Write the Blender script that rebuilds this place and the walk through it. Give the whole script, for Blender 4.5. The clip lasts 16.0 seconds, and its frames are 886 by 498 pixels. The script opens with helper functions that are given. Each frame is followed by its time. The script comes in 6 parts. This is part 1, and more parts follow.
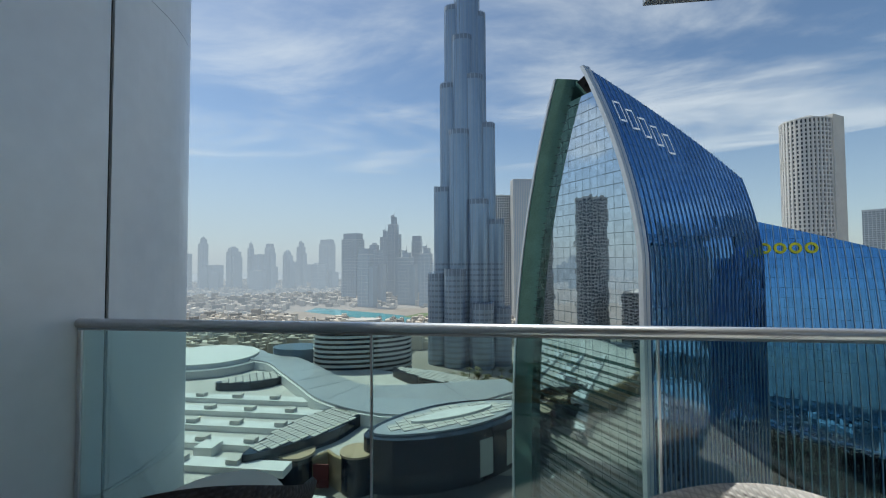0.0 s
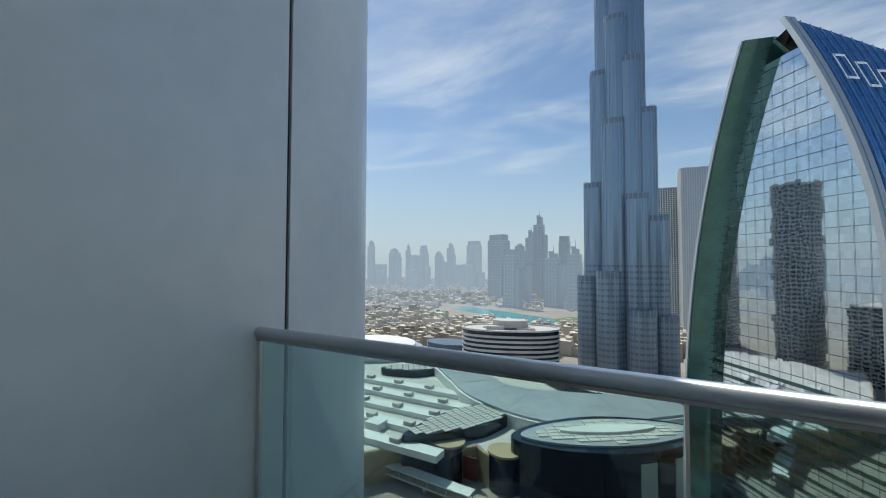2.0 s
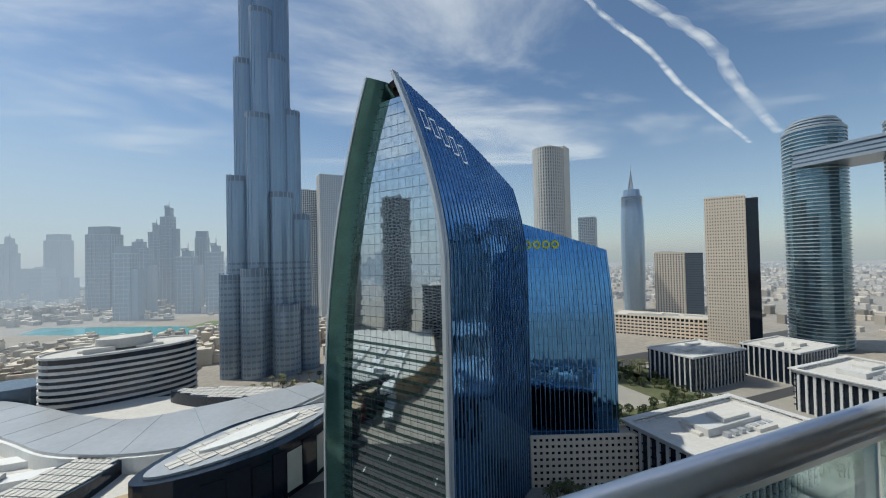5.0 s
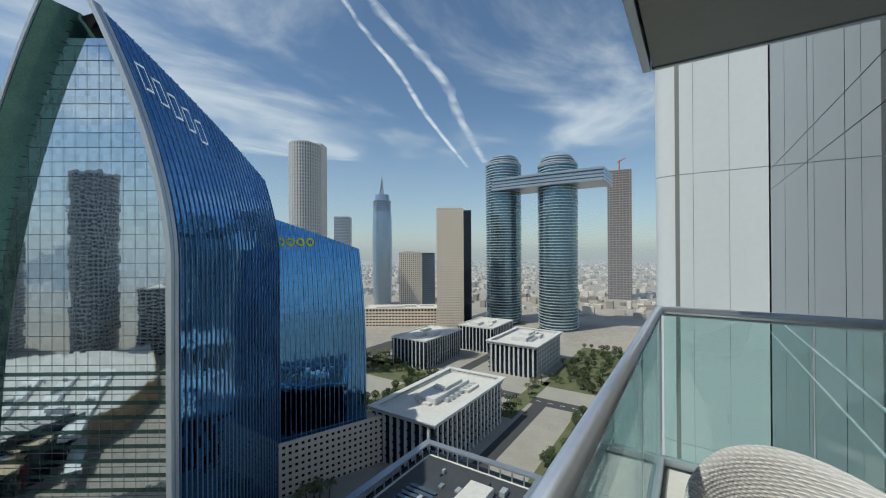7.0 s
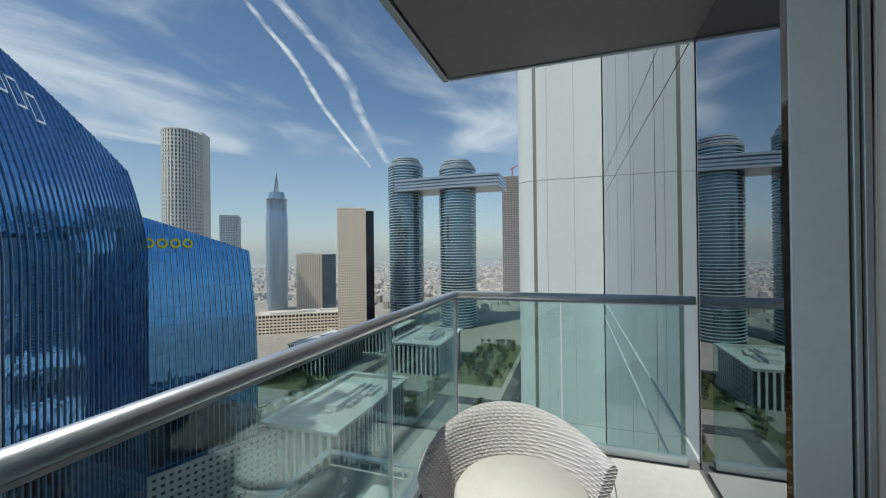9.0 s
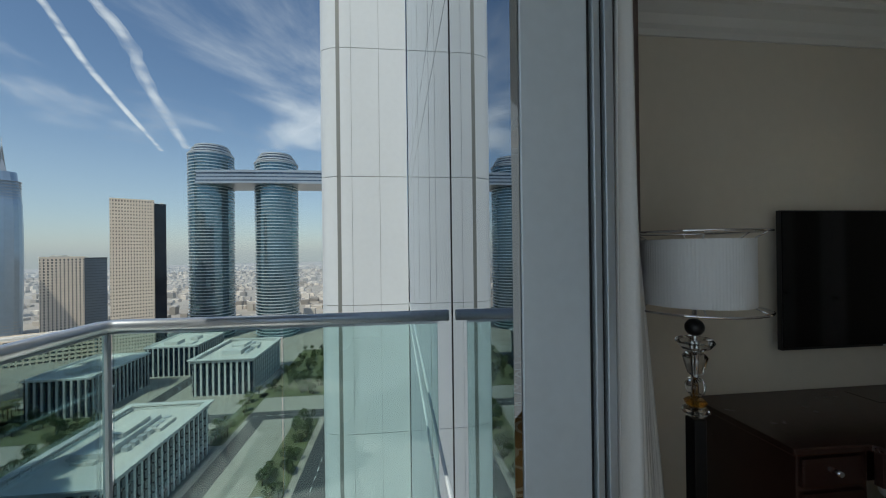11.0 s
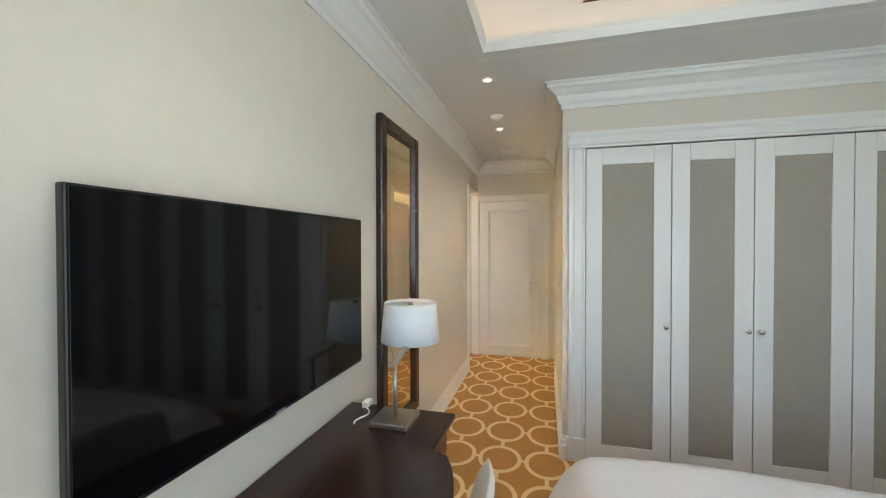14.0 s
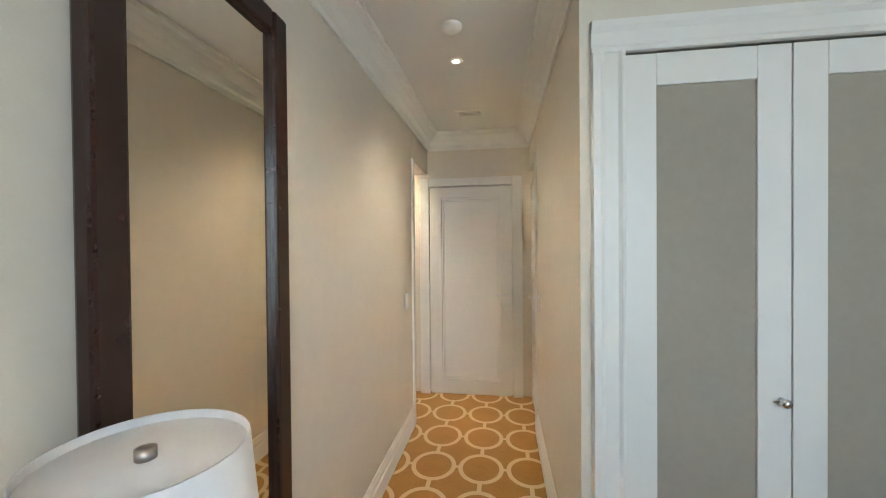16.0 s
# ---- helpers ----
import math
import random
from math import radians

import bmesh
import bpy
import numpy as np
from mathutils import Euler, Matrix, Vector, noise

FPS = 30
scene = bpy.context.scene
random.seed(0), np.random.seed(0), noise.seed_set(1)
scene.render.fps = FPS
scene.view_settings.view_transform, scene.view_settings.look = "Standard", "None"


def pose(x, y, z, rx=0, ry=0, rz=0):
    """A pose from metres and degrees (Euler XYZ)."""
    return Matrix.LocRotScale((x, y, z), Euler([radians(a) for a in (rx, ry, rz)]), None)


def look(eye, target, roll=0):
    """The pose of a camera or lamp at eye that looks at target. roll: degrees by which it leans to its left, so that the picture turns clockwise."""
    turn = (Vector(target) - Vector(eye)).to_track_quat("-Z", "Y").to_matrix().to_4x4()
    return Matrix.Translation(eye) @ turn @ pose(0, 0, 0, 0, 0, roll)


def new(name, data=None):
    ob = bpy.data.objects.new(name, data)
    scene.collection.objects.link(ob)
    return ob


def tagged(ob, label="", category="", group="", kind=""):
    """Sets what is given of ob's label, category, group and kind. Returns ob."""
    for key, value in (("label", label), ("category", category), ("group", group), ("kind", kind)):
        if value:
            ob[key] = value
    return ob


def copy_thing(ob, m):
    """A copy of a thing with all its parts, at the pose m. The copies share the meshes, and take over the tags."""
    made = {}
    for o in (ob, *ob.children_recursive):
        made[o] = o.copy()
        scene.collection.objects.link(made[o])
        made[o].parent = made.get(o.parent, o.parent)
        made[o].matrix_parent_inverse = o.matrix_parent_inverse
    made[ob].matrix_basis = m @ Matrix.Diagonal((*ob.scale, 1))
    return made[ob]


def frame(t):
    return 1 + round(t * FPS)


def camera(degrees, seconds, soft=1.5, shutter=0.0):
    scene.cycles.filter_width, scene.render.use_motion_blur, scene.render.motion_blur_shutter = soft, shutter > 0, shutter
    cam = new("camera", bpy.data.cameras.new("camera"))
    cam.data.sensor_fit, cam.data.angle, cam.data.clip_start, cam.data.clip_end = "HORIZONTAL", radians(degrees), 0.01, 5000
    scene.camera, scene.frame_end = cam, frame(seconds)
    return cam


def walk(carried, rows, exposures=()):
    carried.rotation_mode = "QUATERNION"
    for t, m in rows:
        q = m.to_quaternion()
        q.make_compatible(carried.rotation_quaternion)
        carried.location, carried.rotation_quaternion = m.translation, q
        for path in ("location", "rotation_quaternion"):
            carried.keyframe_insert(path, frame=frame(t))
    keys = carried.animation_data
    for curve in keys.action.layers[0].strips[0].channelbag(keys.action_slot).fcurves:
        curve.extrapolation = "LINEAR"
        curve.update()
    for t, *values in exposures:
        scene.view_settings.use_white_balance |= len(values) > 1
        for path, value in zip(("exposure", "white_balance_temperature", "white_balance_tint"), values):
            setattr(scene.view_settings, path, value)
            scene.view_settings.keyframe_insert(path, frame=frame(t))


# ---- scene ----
cam = camera(98.1, 16.0, soft=1.1)
PATH = [
    (0, (1.669, 0.506, 1.496), (1.899, -1.479, 1.559), -0.3),
    (0.5, (1.706, 0.375, 1.495), (2.288, -1.537, 1.565), -0.2),
    (1, (1.792, 0.105, 1.443), (2.604, -1.722, 1.506), -0.0),
    (1.5, (2.056, -0.14, 1.454), (2.986, -1.91, 1.52), 0.0),
    (2, (2.412, -0.296, 1.487), (3.351, -2.061, 1.556), 0.1),
    (2.5, (2.750, -0.378, 1.488), (3.593, -2.190, 1.557), 0.1),
    (3, (3.063, -0.376, 1.513), (3.707, -2.268, 1.583), -0.0),
    (3.5, (3.389, -0.490, 1.517), (3.744, -2.458, 1.584), -0.1),
    (4, (3.487, -0.631, 1.485), (3.505, -2.630, 1.545), -0.7),
    (4.5, (3.514, -0.874, 1.5), (3.149, -2.84, 1.55), -1.2),
    (5, (3.45, -1.18, 1.49), (2.713, -3.039, 1.524), -1.3),
    (5.2, (3.40, -1.26, 1.485), (2.523, -3.058, 1.516), -1.35),
    (7.3, (2.827, -1.393, 1.575), (1.09, -2.384, 1.582), -0.5),
    (7.5, (2.842, -1.345, 1.556), (1.071, -2.275, 1.564), -0.7),
    (8, (2.838, -1.132, 1.529), (1.004, -1.929, 1.539), -0.4),
    (8.2, (2.835, -1.035, 1.514), (0.987, -1.8, 1.523), -0.6),
    (10.3, (2.01, -0.299, 1.479), (0.032, -0.592, 1.487), -0.3),
    (10.5, (1.913, -0.271, 1.482), (-0.077, -0.466, 1.488), -0.5),
    (11, (1.696, -0.168, 1.482), (-0.291, 0.064, 1.487), -0.7),
    (11.5, (1.555, -0.012, 1.486), (-0.337, 0.637, 1.477), -1.1),
    (12, (1.31, 0.16, 1.48), (-0.376, 1.235, 1.461), -0.7),
    (12.5, (1.176, 0.27, 1.483), (-0.155, 1.763, 1.46), -0.2),
    (13, (1.076, 0.439, 1.473), (0.135, 2.204, 1.451), -0.2),
    (13.5, (0.992, 0.774, 1.483), (0.332, 2.662, 1.454), -0.0),
    (14, (0.914, 1.134, 1.536), (0.398, 3.066, 1.51), -0.1),
    (14.5, (0.826, 1.499, 1.546), (0.405, 3.454, 1.519), -0.0),
    (15, (0.825, 1.886, 1.535), (0.485, 3.856, 1.509), 0.0),
    (15.5, (0.81, 2.258, 1.542), (0.499, 4.234, 1.519), -0.0),
    (16, (0.74, 2.533, 1.522), (0.445, 4.511, 1.501), -0.5),
]
walk(cam, [(t, look(eye, target, roll)) for t, eye, target, roll in PATH],
     [(0, 0.12, 6350, 3), (2.0, 0.15, 6300, 3), (5.0, 0.08, 6350, 4), (7.5, 0.05, 6250, 1), (10.5, 0.05, 6250, 2), (11.8, -0.05, 6300, 3), (12.1, 0.6, 6350, 4),
      (12.5, 2.1, 6950, 5), (13.0, 2.25, 7100, 5), (13.5, 2.5, 6800, 4), (14.0, 2.9, 6150, 3), (14.5, 3.05, 5900, 3), (15.0, 3.02, 5900, 3), (16, 2.9, 6000, 3)])

# ---- world and light ----
world = bpy.data.worlds.new("sky")
scene.world = world
world.use_nodes = True
wn, wl = world.node_tree.nodes, world.node_tree.links
sky_tex = wn.new("ShaderNodeTexSky")
sky_tex.sky_type = "NISHITA"
sky_tex.sun_disc = False
SUN = Vector((0.454, -0.273, 0.848)).normalized()
sky_tex.sun_elevation = math.asin(SUN.z)
sky_tex.sun_rotation = math.atan2(SUN.x, SUN.y)
sky_tex.altitude = 100
sky_tex.air_density = 1.0
sky_tex.dust_density = 0.7
sky_tex.ozone_density = 3.0
wl.new(sky_tex.outputs[0], wn["Background"].inputs["Color"])
wn["Background"].inputs["Strength"].default_value = 0.10

sun_data = bpy.data.lights.new("sun", "SUN")
sun_data.energy = 3.5
sun_data.angle = radians(0.5)
sun_data.color = (1.0, 0.94, 0.85)
sun = new("sun", sun_data)
sun.matrix_world = look(SUN * 50, (0, 0, 0))

# daylight that the wide door opening lets in
day = bpy.data.lights.new("door_daylight", "AREA")
day.shape, day.size, day.size_y, day.energy, day.color = "RECTANGLE", 2.8, 2.6, 7.0, (0.92, 0.96, 1.0)
daylight = new("door_daylight", day)
daylight.matrix_world = look((2.15, 0.30, 1.40), (-0.2, 3.6, 1.35))


# ---- helpers for meshes ----
def part(name, bm, material, parent=None, label=""):
    """Links a bmesh as one mesh object, under a thing or a part."""
    me = bpy.data.meshes.new(name)
    bm.to_mesh(me)
    bm.free()
    if material:
        me.materials.append(material)
    ob = new(name, me)
    if parent:
        ob.parent = parent
    if label:
        ob["label"] = label
    return ob


def thing(name, at=(0, 0, 0), rz=0, label="", category="", group="", kind=""):
    ob = new(name)
    ob.empty_display_size = 0.1
    ob.matrix_world = pose(*at, 0, 0, rz)
    bpy.context.view_layer.update()
    return tagged(ob, label, category, group, kind)


def box(bm, x0, x1, y0, y1, z0, z1, bevel=0.0):
    vs = [bm.verts.new((x, y, z)) for z in (z0, z1) for y in (y0, y1) for x in (x0, x1)]
    fs = []
    for f in ((0, 2, 3, 1), (4, 5, 7, 6), (0, 1, 5, 4), (2, 6, 7, 3), (1, 3, 7, 5), (0, 4, 6, 2)):
        fs.append(bm.faces.new([vs[i] for i in f]))
    if bevel > 0:
        es = list({e for f in fs for e in f.edges})
        bmesh.ops.bevel(bm, geom=es, offset=bevel, segments=2, profile=0.5, affect="EDGES")
    return bm


def boxes(*rows, bevel=0.0):
    bm = bmesh.new()
    for r in rows:
        one = bmesh.new()
        box(one, *r, bevel=bevel)
        tmp = bpy.data.meshes.new("tmp")
        one.to_mesh(tmp)
        one.free()
        bm.from_mesh(tmp)
        bpy.data.meshes.remove(tmp)
    return bm


def prism(pts, z0, z1, bm=None):
    """An upright prism on a plan outline given counter-clockwise."""
    bm = bm or bmesh.new()
    n = len(pts)
    lo = [bm.verts.new((x, y, z0)) for x, y in pts]
    hi = [bm.verts.new((x, y, z1)) for x, y in pts]
    bm.faces.new(hi)
    bm.faces.new(lo[::-1])
    for i in range(n):
        j = (i + 1) % n
        bm.faces.new((lo[i], lo[j], hi[j], hi[i]))
    return bm


def tube(p, q, r, n=12, bm=None, r2=None):
    """A capped rod from p to q."""
    bm = bm or bmesh.new()
    p, q = Vector(p), Vector(q)
    r2 = r if r2 is None else r2
    turn = (q - p).to_track_quat("Z", "Y").to_matrix()
    a = [bm.verts.new(p + turn @ Vector((r * math.cos(k), r * math.sin(k), 0))) for k in np.linspace(0, 2 * math.pi, n, False)]
    b = [bm.verts.new(q + turn @ Vector((r2 * math.cos(k), r2 * math.sin(k), 0))) for k in np.linspace(0, 2 * math.pi, n, False)]
    for i in range(n):
        f = bm.faces.new((a[i], a[(i + 1) % n], b[(i + 1) % n], b[i]))
        f.smooth = True
    bm.faces.new(a[::-1])
    bm.faces.new(b)
    return bm


def lathe(profile, n=32, bm=None, at=(0, 0, 0), closed=False, smooth=True):
    """A turned body from (radius, height) pairs."""
    bm = bm or bmesh.new()
    rings = []
    for r, z in profile:
        rings.append([bm.verts.new((at[0] + r * math.cos(k), at[1] + r * math.sin(k), at[2] + z)) for k in np.linspace(0, 2 * math.pi, n, False)])
    m = len(rings)
    for i in range(m if closed else m - 1):
        a, b = rings[i], rings[(i + 1) % m]
        for k in range(n):
            f = bm.faces.new((a[k], a[(k + 1) % n], b[(k + 1) % n], b[k]))
            f.smooth = smooth
    if not closed:
        if profile[0][0] > 1e-6:
            bm.faces.new(rings[0][::-1])
        if profile[-1][0] > 1e-6:
            bm.faces.new(rings[-1])
    return bm


def ring(radius, r, at, n=48, m=8, bm=None):
    prof = [(radius + r * math.cos(k), r * math.sin(k)) for k in np.linspace(0, 2 * math.pi, m, False)]
    return lathe(prof, n, bm, at, closed=True)


def sweep(profile, path, closed=False, bm=None):
    """A moulding: profile of (out, up) pairs carried along a plan path of (x, y) with the inward normal to its left."""
    bm = bm or bmesh.new()
    n = len(path)
    rings = []
    for i, (x, y) in enumerate(path):
        p = Vector((x, y))
        d0 = (p - Vector(path[i - 1])).normalized() if (i > 0 or closed) else None
        d1 = (Vector(path[(i + 1) % n]) - p).normalized() if (i < n - 1 or closed) else None
        d0 = d0 or d1
        d1 = d1 or d0
        n0, n1 = Vector((-d0.y, d0.x)), Vector((-d1.y, d1.x))
        nn = (n0 + n1) / (1 + n0.dot(n1))
        rings.append([bm.verts.new((p.x + nn.x * o, p.y + nn.y * o, u)) for o, u in profile])
    for i in range(n if closed else n - 1):
        a, b = rings[i], rings[(i + 1) % n]
        for k in range(len(profile) - 1):
            bm.faces.new((a[k], b[k], b[k + 1], a[k + 1]))
    bmesh.ops.recalc_face_normals(bm, faces=bm.faces)
    return bm


# ---- materials ----
def mat(name, color, rough=0.5, metal=0.0, vary=0.0, scale=5.0, bump=0.0, bump_scale=60.0, island=0.0, obj_random=0.0, **extra):
    m = bpy.data.materials.new(name)
    m.use_nodes = True
    nt = m.node_tree
    nd, ln = nt.nodes, nt.links
    b = nd["Principled BSDF"]
    b.inputs["Base Color"].default_value = (*color, 1)
    b.inputs["Roughness"].default_value = rough
    b.inputs["Metallic"].default_value = metal
    for key, value in extra.items():
        b.inputs[key.replace("_", " ")].default_value = value
    tc = nd.new("ShaderNodeTexCoord")
    col = None
    if vary > 0:
        nz = nd.new("ShaderNodeTexNoise")
        nz.inputs["Scale"].default_value = scale
        nz.inputs["Detail"].default_value = 6
        nz2 = nd.new("ShaderNodeTexNoise")
        nz2.inputs["Scale"].default_value = scale * 9
        nz2.inputs["Detail"].default_value = 3
        ln.new(tc.outputs["Object"], nz.inputs["Vector"])
        ln.new(tc.outputs["Object"], nz2.inputs["Vector"])
        ad = nd.new("ShaderNodeMath")
        ad.operation = "ADD"
        ln.new(nz.outputs["Fac"], ad.inputs[0])
        ln.new(nz2.outputs["Fac"], ad.inputs[1])
        mr = nd.new("ShaderNodeMapRange")
        mr.inputs["From Min"].default_value = 0.6
        mr.inputs["From Max"].default_value = 1.4
        mr.inputs["To Min"].default_value = 1 - vary
        mr.inputs["To Max"].default_value = 1 + vary
        ln.new(ad.outputs[0], mr.inputs["Value"])
        hs = nd.new("ShaderNodeHueSaturation")
        hs.inputs["Color"].default_value = (*color, 1)
        ln.new(mr.outputs[0], hs.inputs["Value"])
        ln.new(hs.outputs[0], b.inputs["Base Color"])
        col = hs
        rr = nd.new("ShaderNodeMapRange")
        rr.inputs["To Min"].default_value = max(0.0, rough - min(0.08, vary * 0.6))
        rr.inputs["To Max"].default_value = min(1.0, rough + min(0.08, vary * 0.6))
        ln.new(nz.outputs["Fac"], rr.inputs["Value"])
        ln.new(rr.outputs[0], b.inputs["Roughness"])
    if island > 0 or obj_random > 0:
        src = nd.new("ShaderNodeNewGeometry").outputs["Random Per Island"] if island > 0 else nd.new("ShaderNodeObjectInfo").outputs["Random"]
        amount = island or obj_random
        mr2 = nd.new("ShaderNodeMapRange")
        mr2.inputs["To Min"].default_value = 1 - amount
        mr2.inputs["To Max"].default_value = 1 + amount
        ln.new(src, mr2.inputs["Value"])
        hs2 = nd.new("ShaderNodeHueSaturation")
        if col:
            ln.new(col.outputs[0], hs2.inputs["Color"])
        else:
            hs2.inputs["Color"].default_value = (*color, 1)
        ln.new(mr2.outputs[0], hs2.inputs["Value"])
        ln.new(hs2.outputs[0], b.inputs["Base Color"])
    if bump > 0:
        nb = nd.new("ShaderNodeTexNoise")
        nb.inputs["Scale"].default_value = bump_scale
        nb.inputs["Detail"].default_value = 4
        ln.new(tc.outputs["Object"], nb.inputs["Vector"])
        bp = nd.new("ShaderNodeBump")
        bp.inputs["Strength"].default_value = bump
        bp.inputs["Distance"].default_value = 0.01
        ln.new(nb.outputs["Fac"], bp.inputs["Height"])
        ln.new(bp.outputs[0], b.inputs["Normal"])
    return m


def pane_mat(name, tint, gloss, rough=0.0, wobble=0.0, wobble_scale=0.2):
    """Coated glass: part mirror, part tinted see-through."""
    m = bpy.data.materials.new(name)
    m.use_nodes = True
    nd, ln = m.node_tree.nodes, m.node_tree.links
    nd.remove(nd["Principled BSDF"])
    gl = nd.new("ShaderNodeBsdfGlossy")
    gl.inputs["Roughness"].default_value = rough
    gl.inputs["Color"].default_value = (0.9, 0.95, 1.0, 1)
    tr = nd.new("ShaderNodeBsdfTransparent")
    tr.inputs["Color"].default_value = (*tint, 1)
    mx = nd.new("ShaderNodeMixShader")
    lw = nd.new("ShaderNodeLayerWeight")
    lw.inputs["Blend"].default_value = 0.25
    mr = nd.new("ShaderNodeMapRange")
    mr.inputs["To Min"].default_value = gloss
    mr.inputs["To Max"].default_value = min(1.0, gloss + 0.5)
    ln.new(lw.outputs["Fresnel"], mr.inputs["Value"])
    ln.new(mr.outputs[0], mx.inputs[0])
    ln.new(tr.outputs[0], mx.inputs[1])
    ln.new(gl.outputs[0], mx.inputs[2])
    ln.new(mx.outputs[0], nd["Material Output"].inputs["Surface"])
    if wobble > 0:
        tc = nd.new("ShaderNodeTexCoord")
        nz = nd.new("ShaderNodeTexNoise")
        nz.inputs["Scale"].default_value = wobble_scale
        ln.new(tc.outputs["Object"], nz.inputs["Vector"])
        bp = nd.new("ShaderNodeBump")
        bp.inputs["Strength"].default_value = wobble
        bp.inputs["Distance"].default_value = 1.0
        ln.new(nz.outputs["Fac"], bp.inputs["Height"])
        ln.new(bp.outputs[0], gl.inputs["Normal"])
    return m


def glow(name, color, strength):
    m = bpy.data.materials.new(name)
    m.use_nodes = True
    b = m.node_tree.nodes["Principled BSDF"]
    b.inputs["Base Color"].default_value = (*color, 1)
    b.inputs["Emission Color"].default_value = (*color, 1)
    b.inputs["Emission Strength"].default_value = strength
    return m


M_PANEL = mat("pale_metal_panel", (0.60, 0.62, 0.63), 0.35, 0.0, 0.03, 0.8, 0.02, 3.0)
M_SHADEPANEL = mat("silver_wall_panel", (0.84, 0.88, 0.90), 0.33, 0.15, 0.05, 0.7, 0.03, 2.0)
M_SOFFIT = mat("grey_soffit_panel", (0.20, 0.205, 0.19), 0.5, 0.1, 0.05, 1.5)
M_STEEL = mat("brushed_steel", (0.74, 0.76, 0.79), 0.30, 0.85, 0.06, 4.0, 0.02, 90)
M_CHROME = mat("chrome", (0.75, 0.76, 0.78), 0.08, 1.0)
M_DECK = mat("balcony_tile", (0.55, 0.53, 0.50), 0.5, 0.0, 0.08, 2.0, 0.05, 80)
M_FRAME = mat("grey_door_frame", (0.50, 0.545, 0.575), 0.38, 0.15, 0.05, 3.0)
M_RUBBER = mat("black_gasket", (0.012, 0.012, 0.014), 0.6)
M_ALU = mat("grey_aluminium", (0.42, 0.46, 0.49), 0.35, 0.6, 0.05, 6)
M_BALGLASS = pane_mat("green_balcony_glass", (0.78, 0.90, 0.88), 0.06)
M_WINDOW = pane_mat("coated_window_glass", (0.05, 0.06, 0.07), 0.42)
M_WALLPAPER = mat("cream_wallpaper", (0.66, 0.60, 0.50), 0.62, 0.0, 0.03, 2.0, 0.06, 160)
M_WHITEPAINT = mat("white_paint", (0.76, 0.74, 0.69), 0.4, 0.0, 0.02, 2.0, 0.02, 120)
M_CEIL = mat("ceiling_paint", (0.74, 0.72, 0.68), 0.7, 0.0, 0.015, 1.5, 0.02, 90)
M_DARKWOOD = mat("dark_mahogany", (0.026, 0.010, 0.007), 0.26, 0.0, 0.06, 14.0)
M_BLACK = mat("black_plastic", (0.008, 0.008, 0.009), 0.3)
M_SCREEN = mat("black_screen_glass", (0.002, 0.002, 0.003), 0.06, 0.0, Specular_IOR_Level=0.3)
M_MIRROR = mat("mirror_glass", (0.86, 0.83, 0.76), 0.01, 1.0)
M_SHEET = mat("white_bed_linen", (0.78, 0.75, 0.74), 0.75, 0.0, 0.03, 3.0, 0.25, 14)
M_SHADE = mat("white_lampshade_fabric", (0.70, 0.70, 0.70), 0.7, 0.0, 0.02, 8.0, 0.05, 300)
M_UPHOL = mat("pale_linen_upholstery", (0.60, 0.56, 0.50), 0.8, 0.0, 0.05, 20, 0.12, 420)
M_TAUPE = mat("taupe_fabric_panel", (0.34, 0.305, 0.245), 0.7, 0.0, 0.05, 4.0, 0.10, 260)

# ---- the building: balcony, facade, room shell ----
Y_OUT, Y_IN = 0.14, 0.40        # outer and inner face of the facade
RAIL_Y, RAIL_X, WALL_X = -1.61, -0.393, 4.18
CEIL_Z = 2.65

# balcony slab with tiles on it
part("balcony_slab", boxes((RAIL_X - 0.12, WALL_X + 0.6, RAIL_Y - 0.14, Y_OUT, -0.35, -0.02), bevel=0.01), M_SOFFIT)
tagged(bpy.data.objects["balcony_slab"], "grey balcony slab under pale floor tiles", "slab", kind="structure")
deck = thing("balcony_floor", (0, 0, 0), 0, "pale stone tiles laid on the balcony", "floor", kind="structure")
tile_me = None
nx, ny = 8, 3
tw, td = (WALL_X - RAIL_X - 0.10) / nx, (Y_OUT - RAIL_Y - 0.10) / ny
for i in range(nx):
    for j in range(ny):
        if tile_me is None:
            t0 = part("tile", boxes((0.003, tw - 0.003, 0.003, td - 0.003, -0.02, 0.0), bevel=0.002), M_DECK, deck)
            tile_me = t0.data
        else:
            t0 = new("tile", tile_me)
            t0.parent = deck
        t0.location = (RAIL_X + 0.06 + i * tw, RAIL_Y + 0.06 + j * td, 0)

# soffit over the balcony, with a slot along its edge
sof = thing("balcony_soffit", (0, 0, 0), 0, "grey metal soffit panels over the balcony", "soffit", kind="structure")
part("panel", boxes((-0.40, 0.80, -1.64, Y_OUT, 2.92, 3.25), bevel=0.006), M_SOFFIT, sof)
part("panel", boxes((0.81, WALL_X + 0.6, -0.62, Y_OUT, 2.92, 3.25), bevel=0.006), M_SOFFIT, sof)
part("edge_trim", boxes((-0.445, 0.80, -1.71, -1.655, 2.91, 3.30), (-0.445, -0.412, -1.65, Y_OUT, 2.91, 3.30), bevel=0.006), M_ALU, sof)

# end wall of the balcony: flat panels and a rounded nose
def nose(x0, w, y0, length, n=44):
    pts = [(x0 + w / 2 - w / 2 * math.cos(a), y0 - length * math.sin(a)) for a in np.linspace(0, math.pi, n)]
    return pts

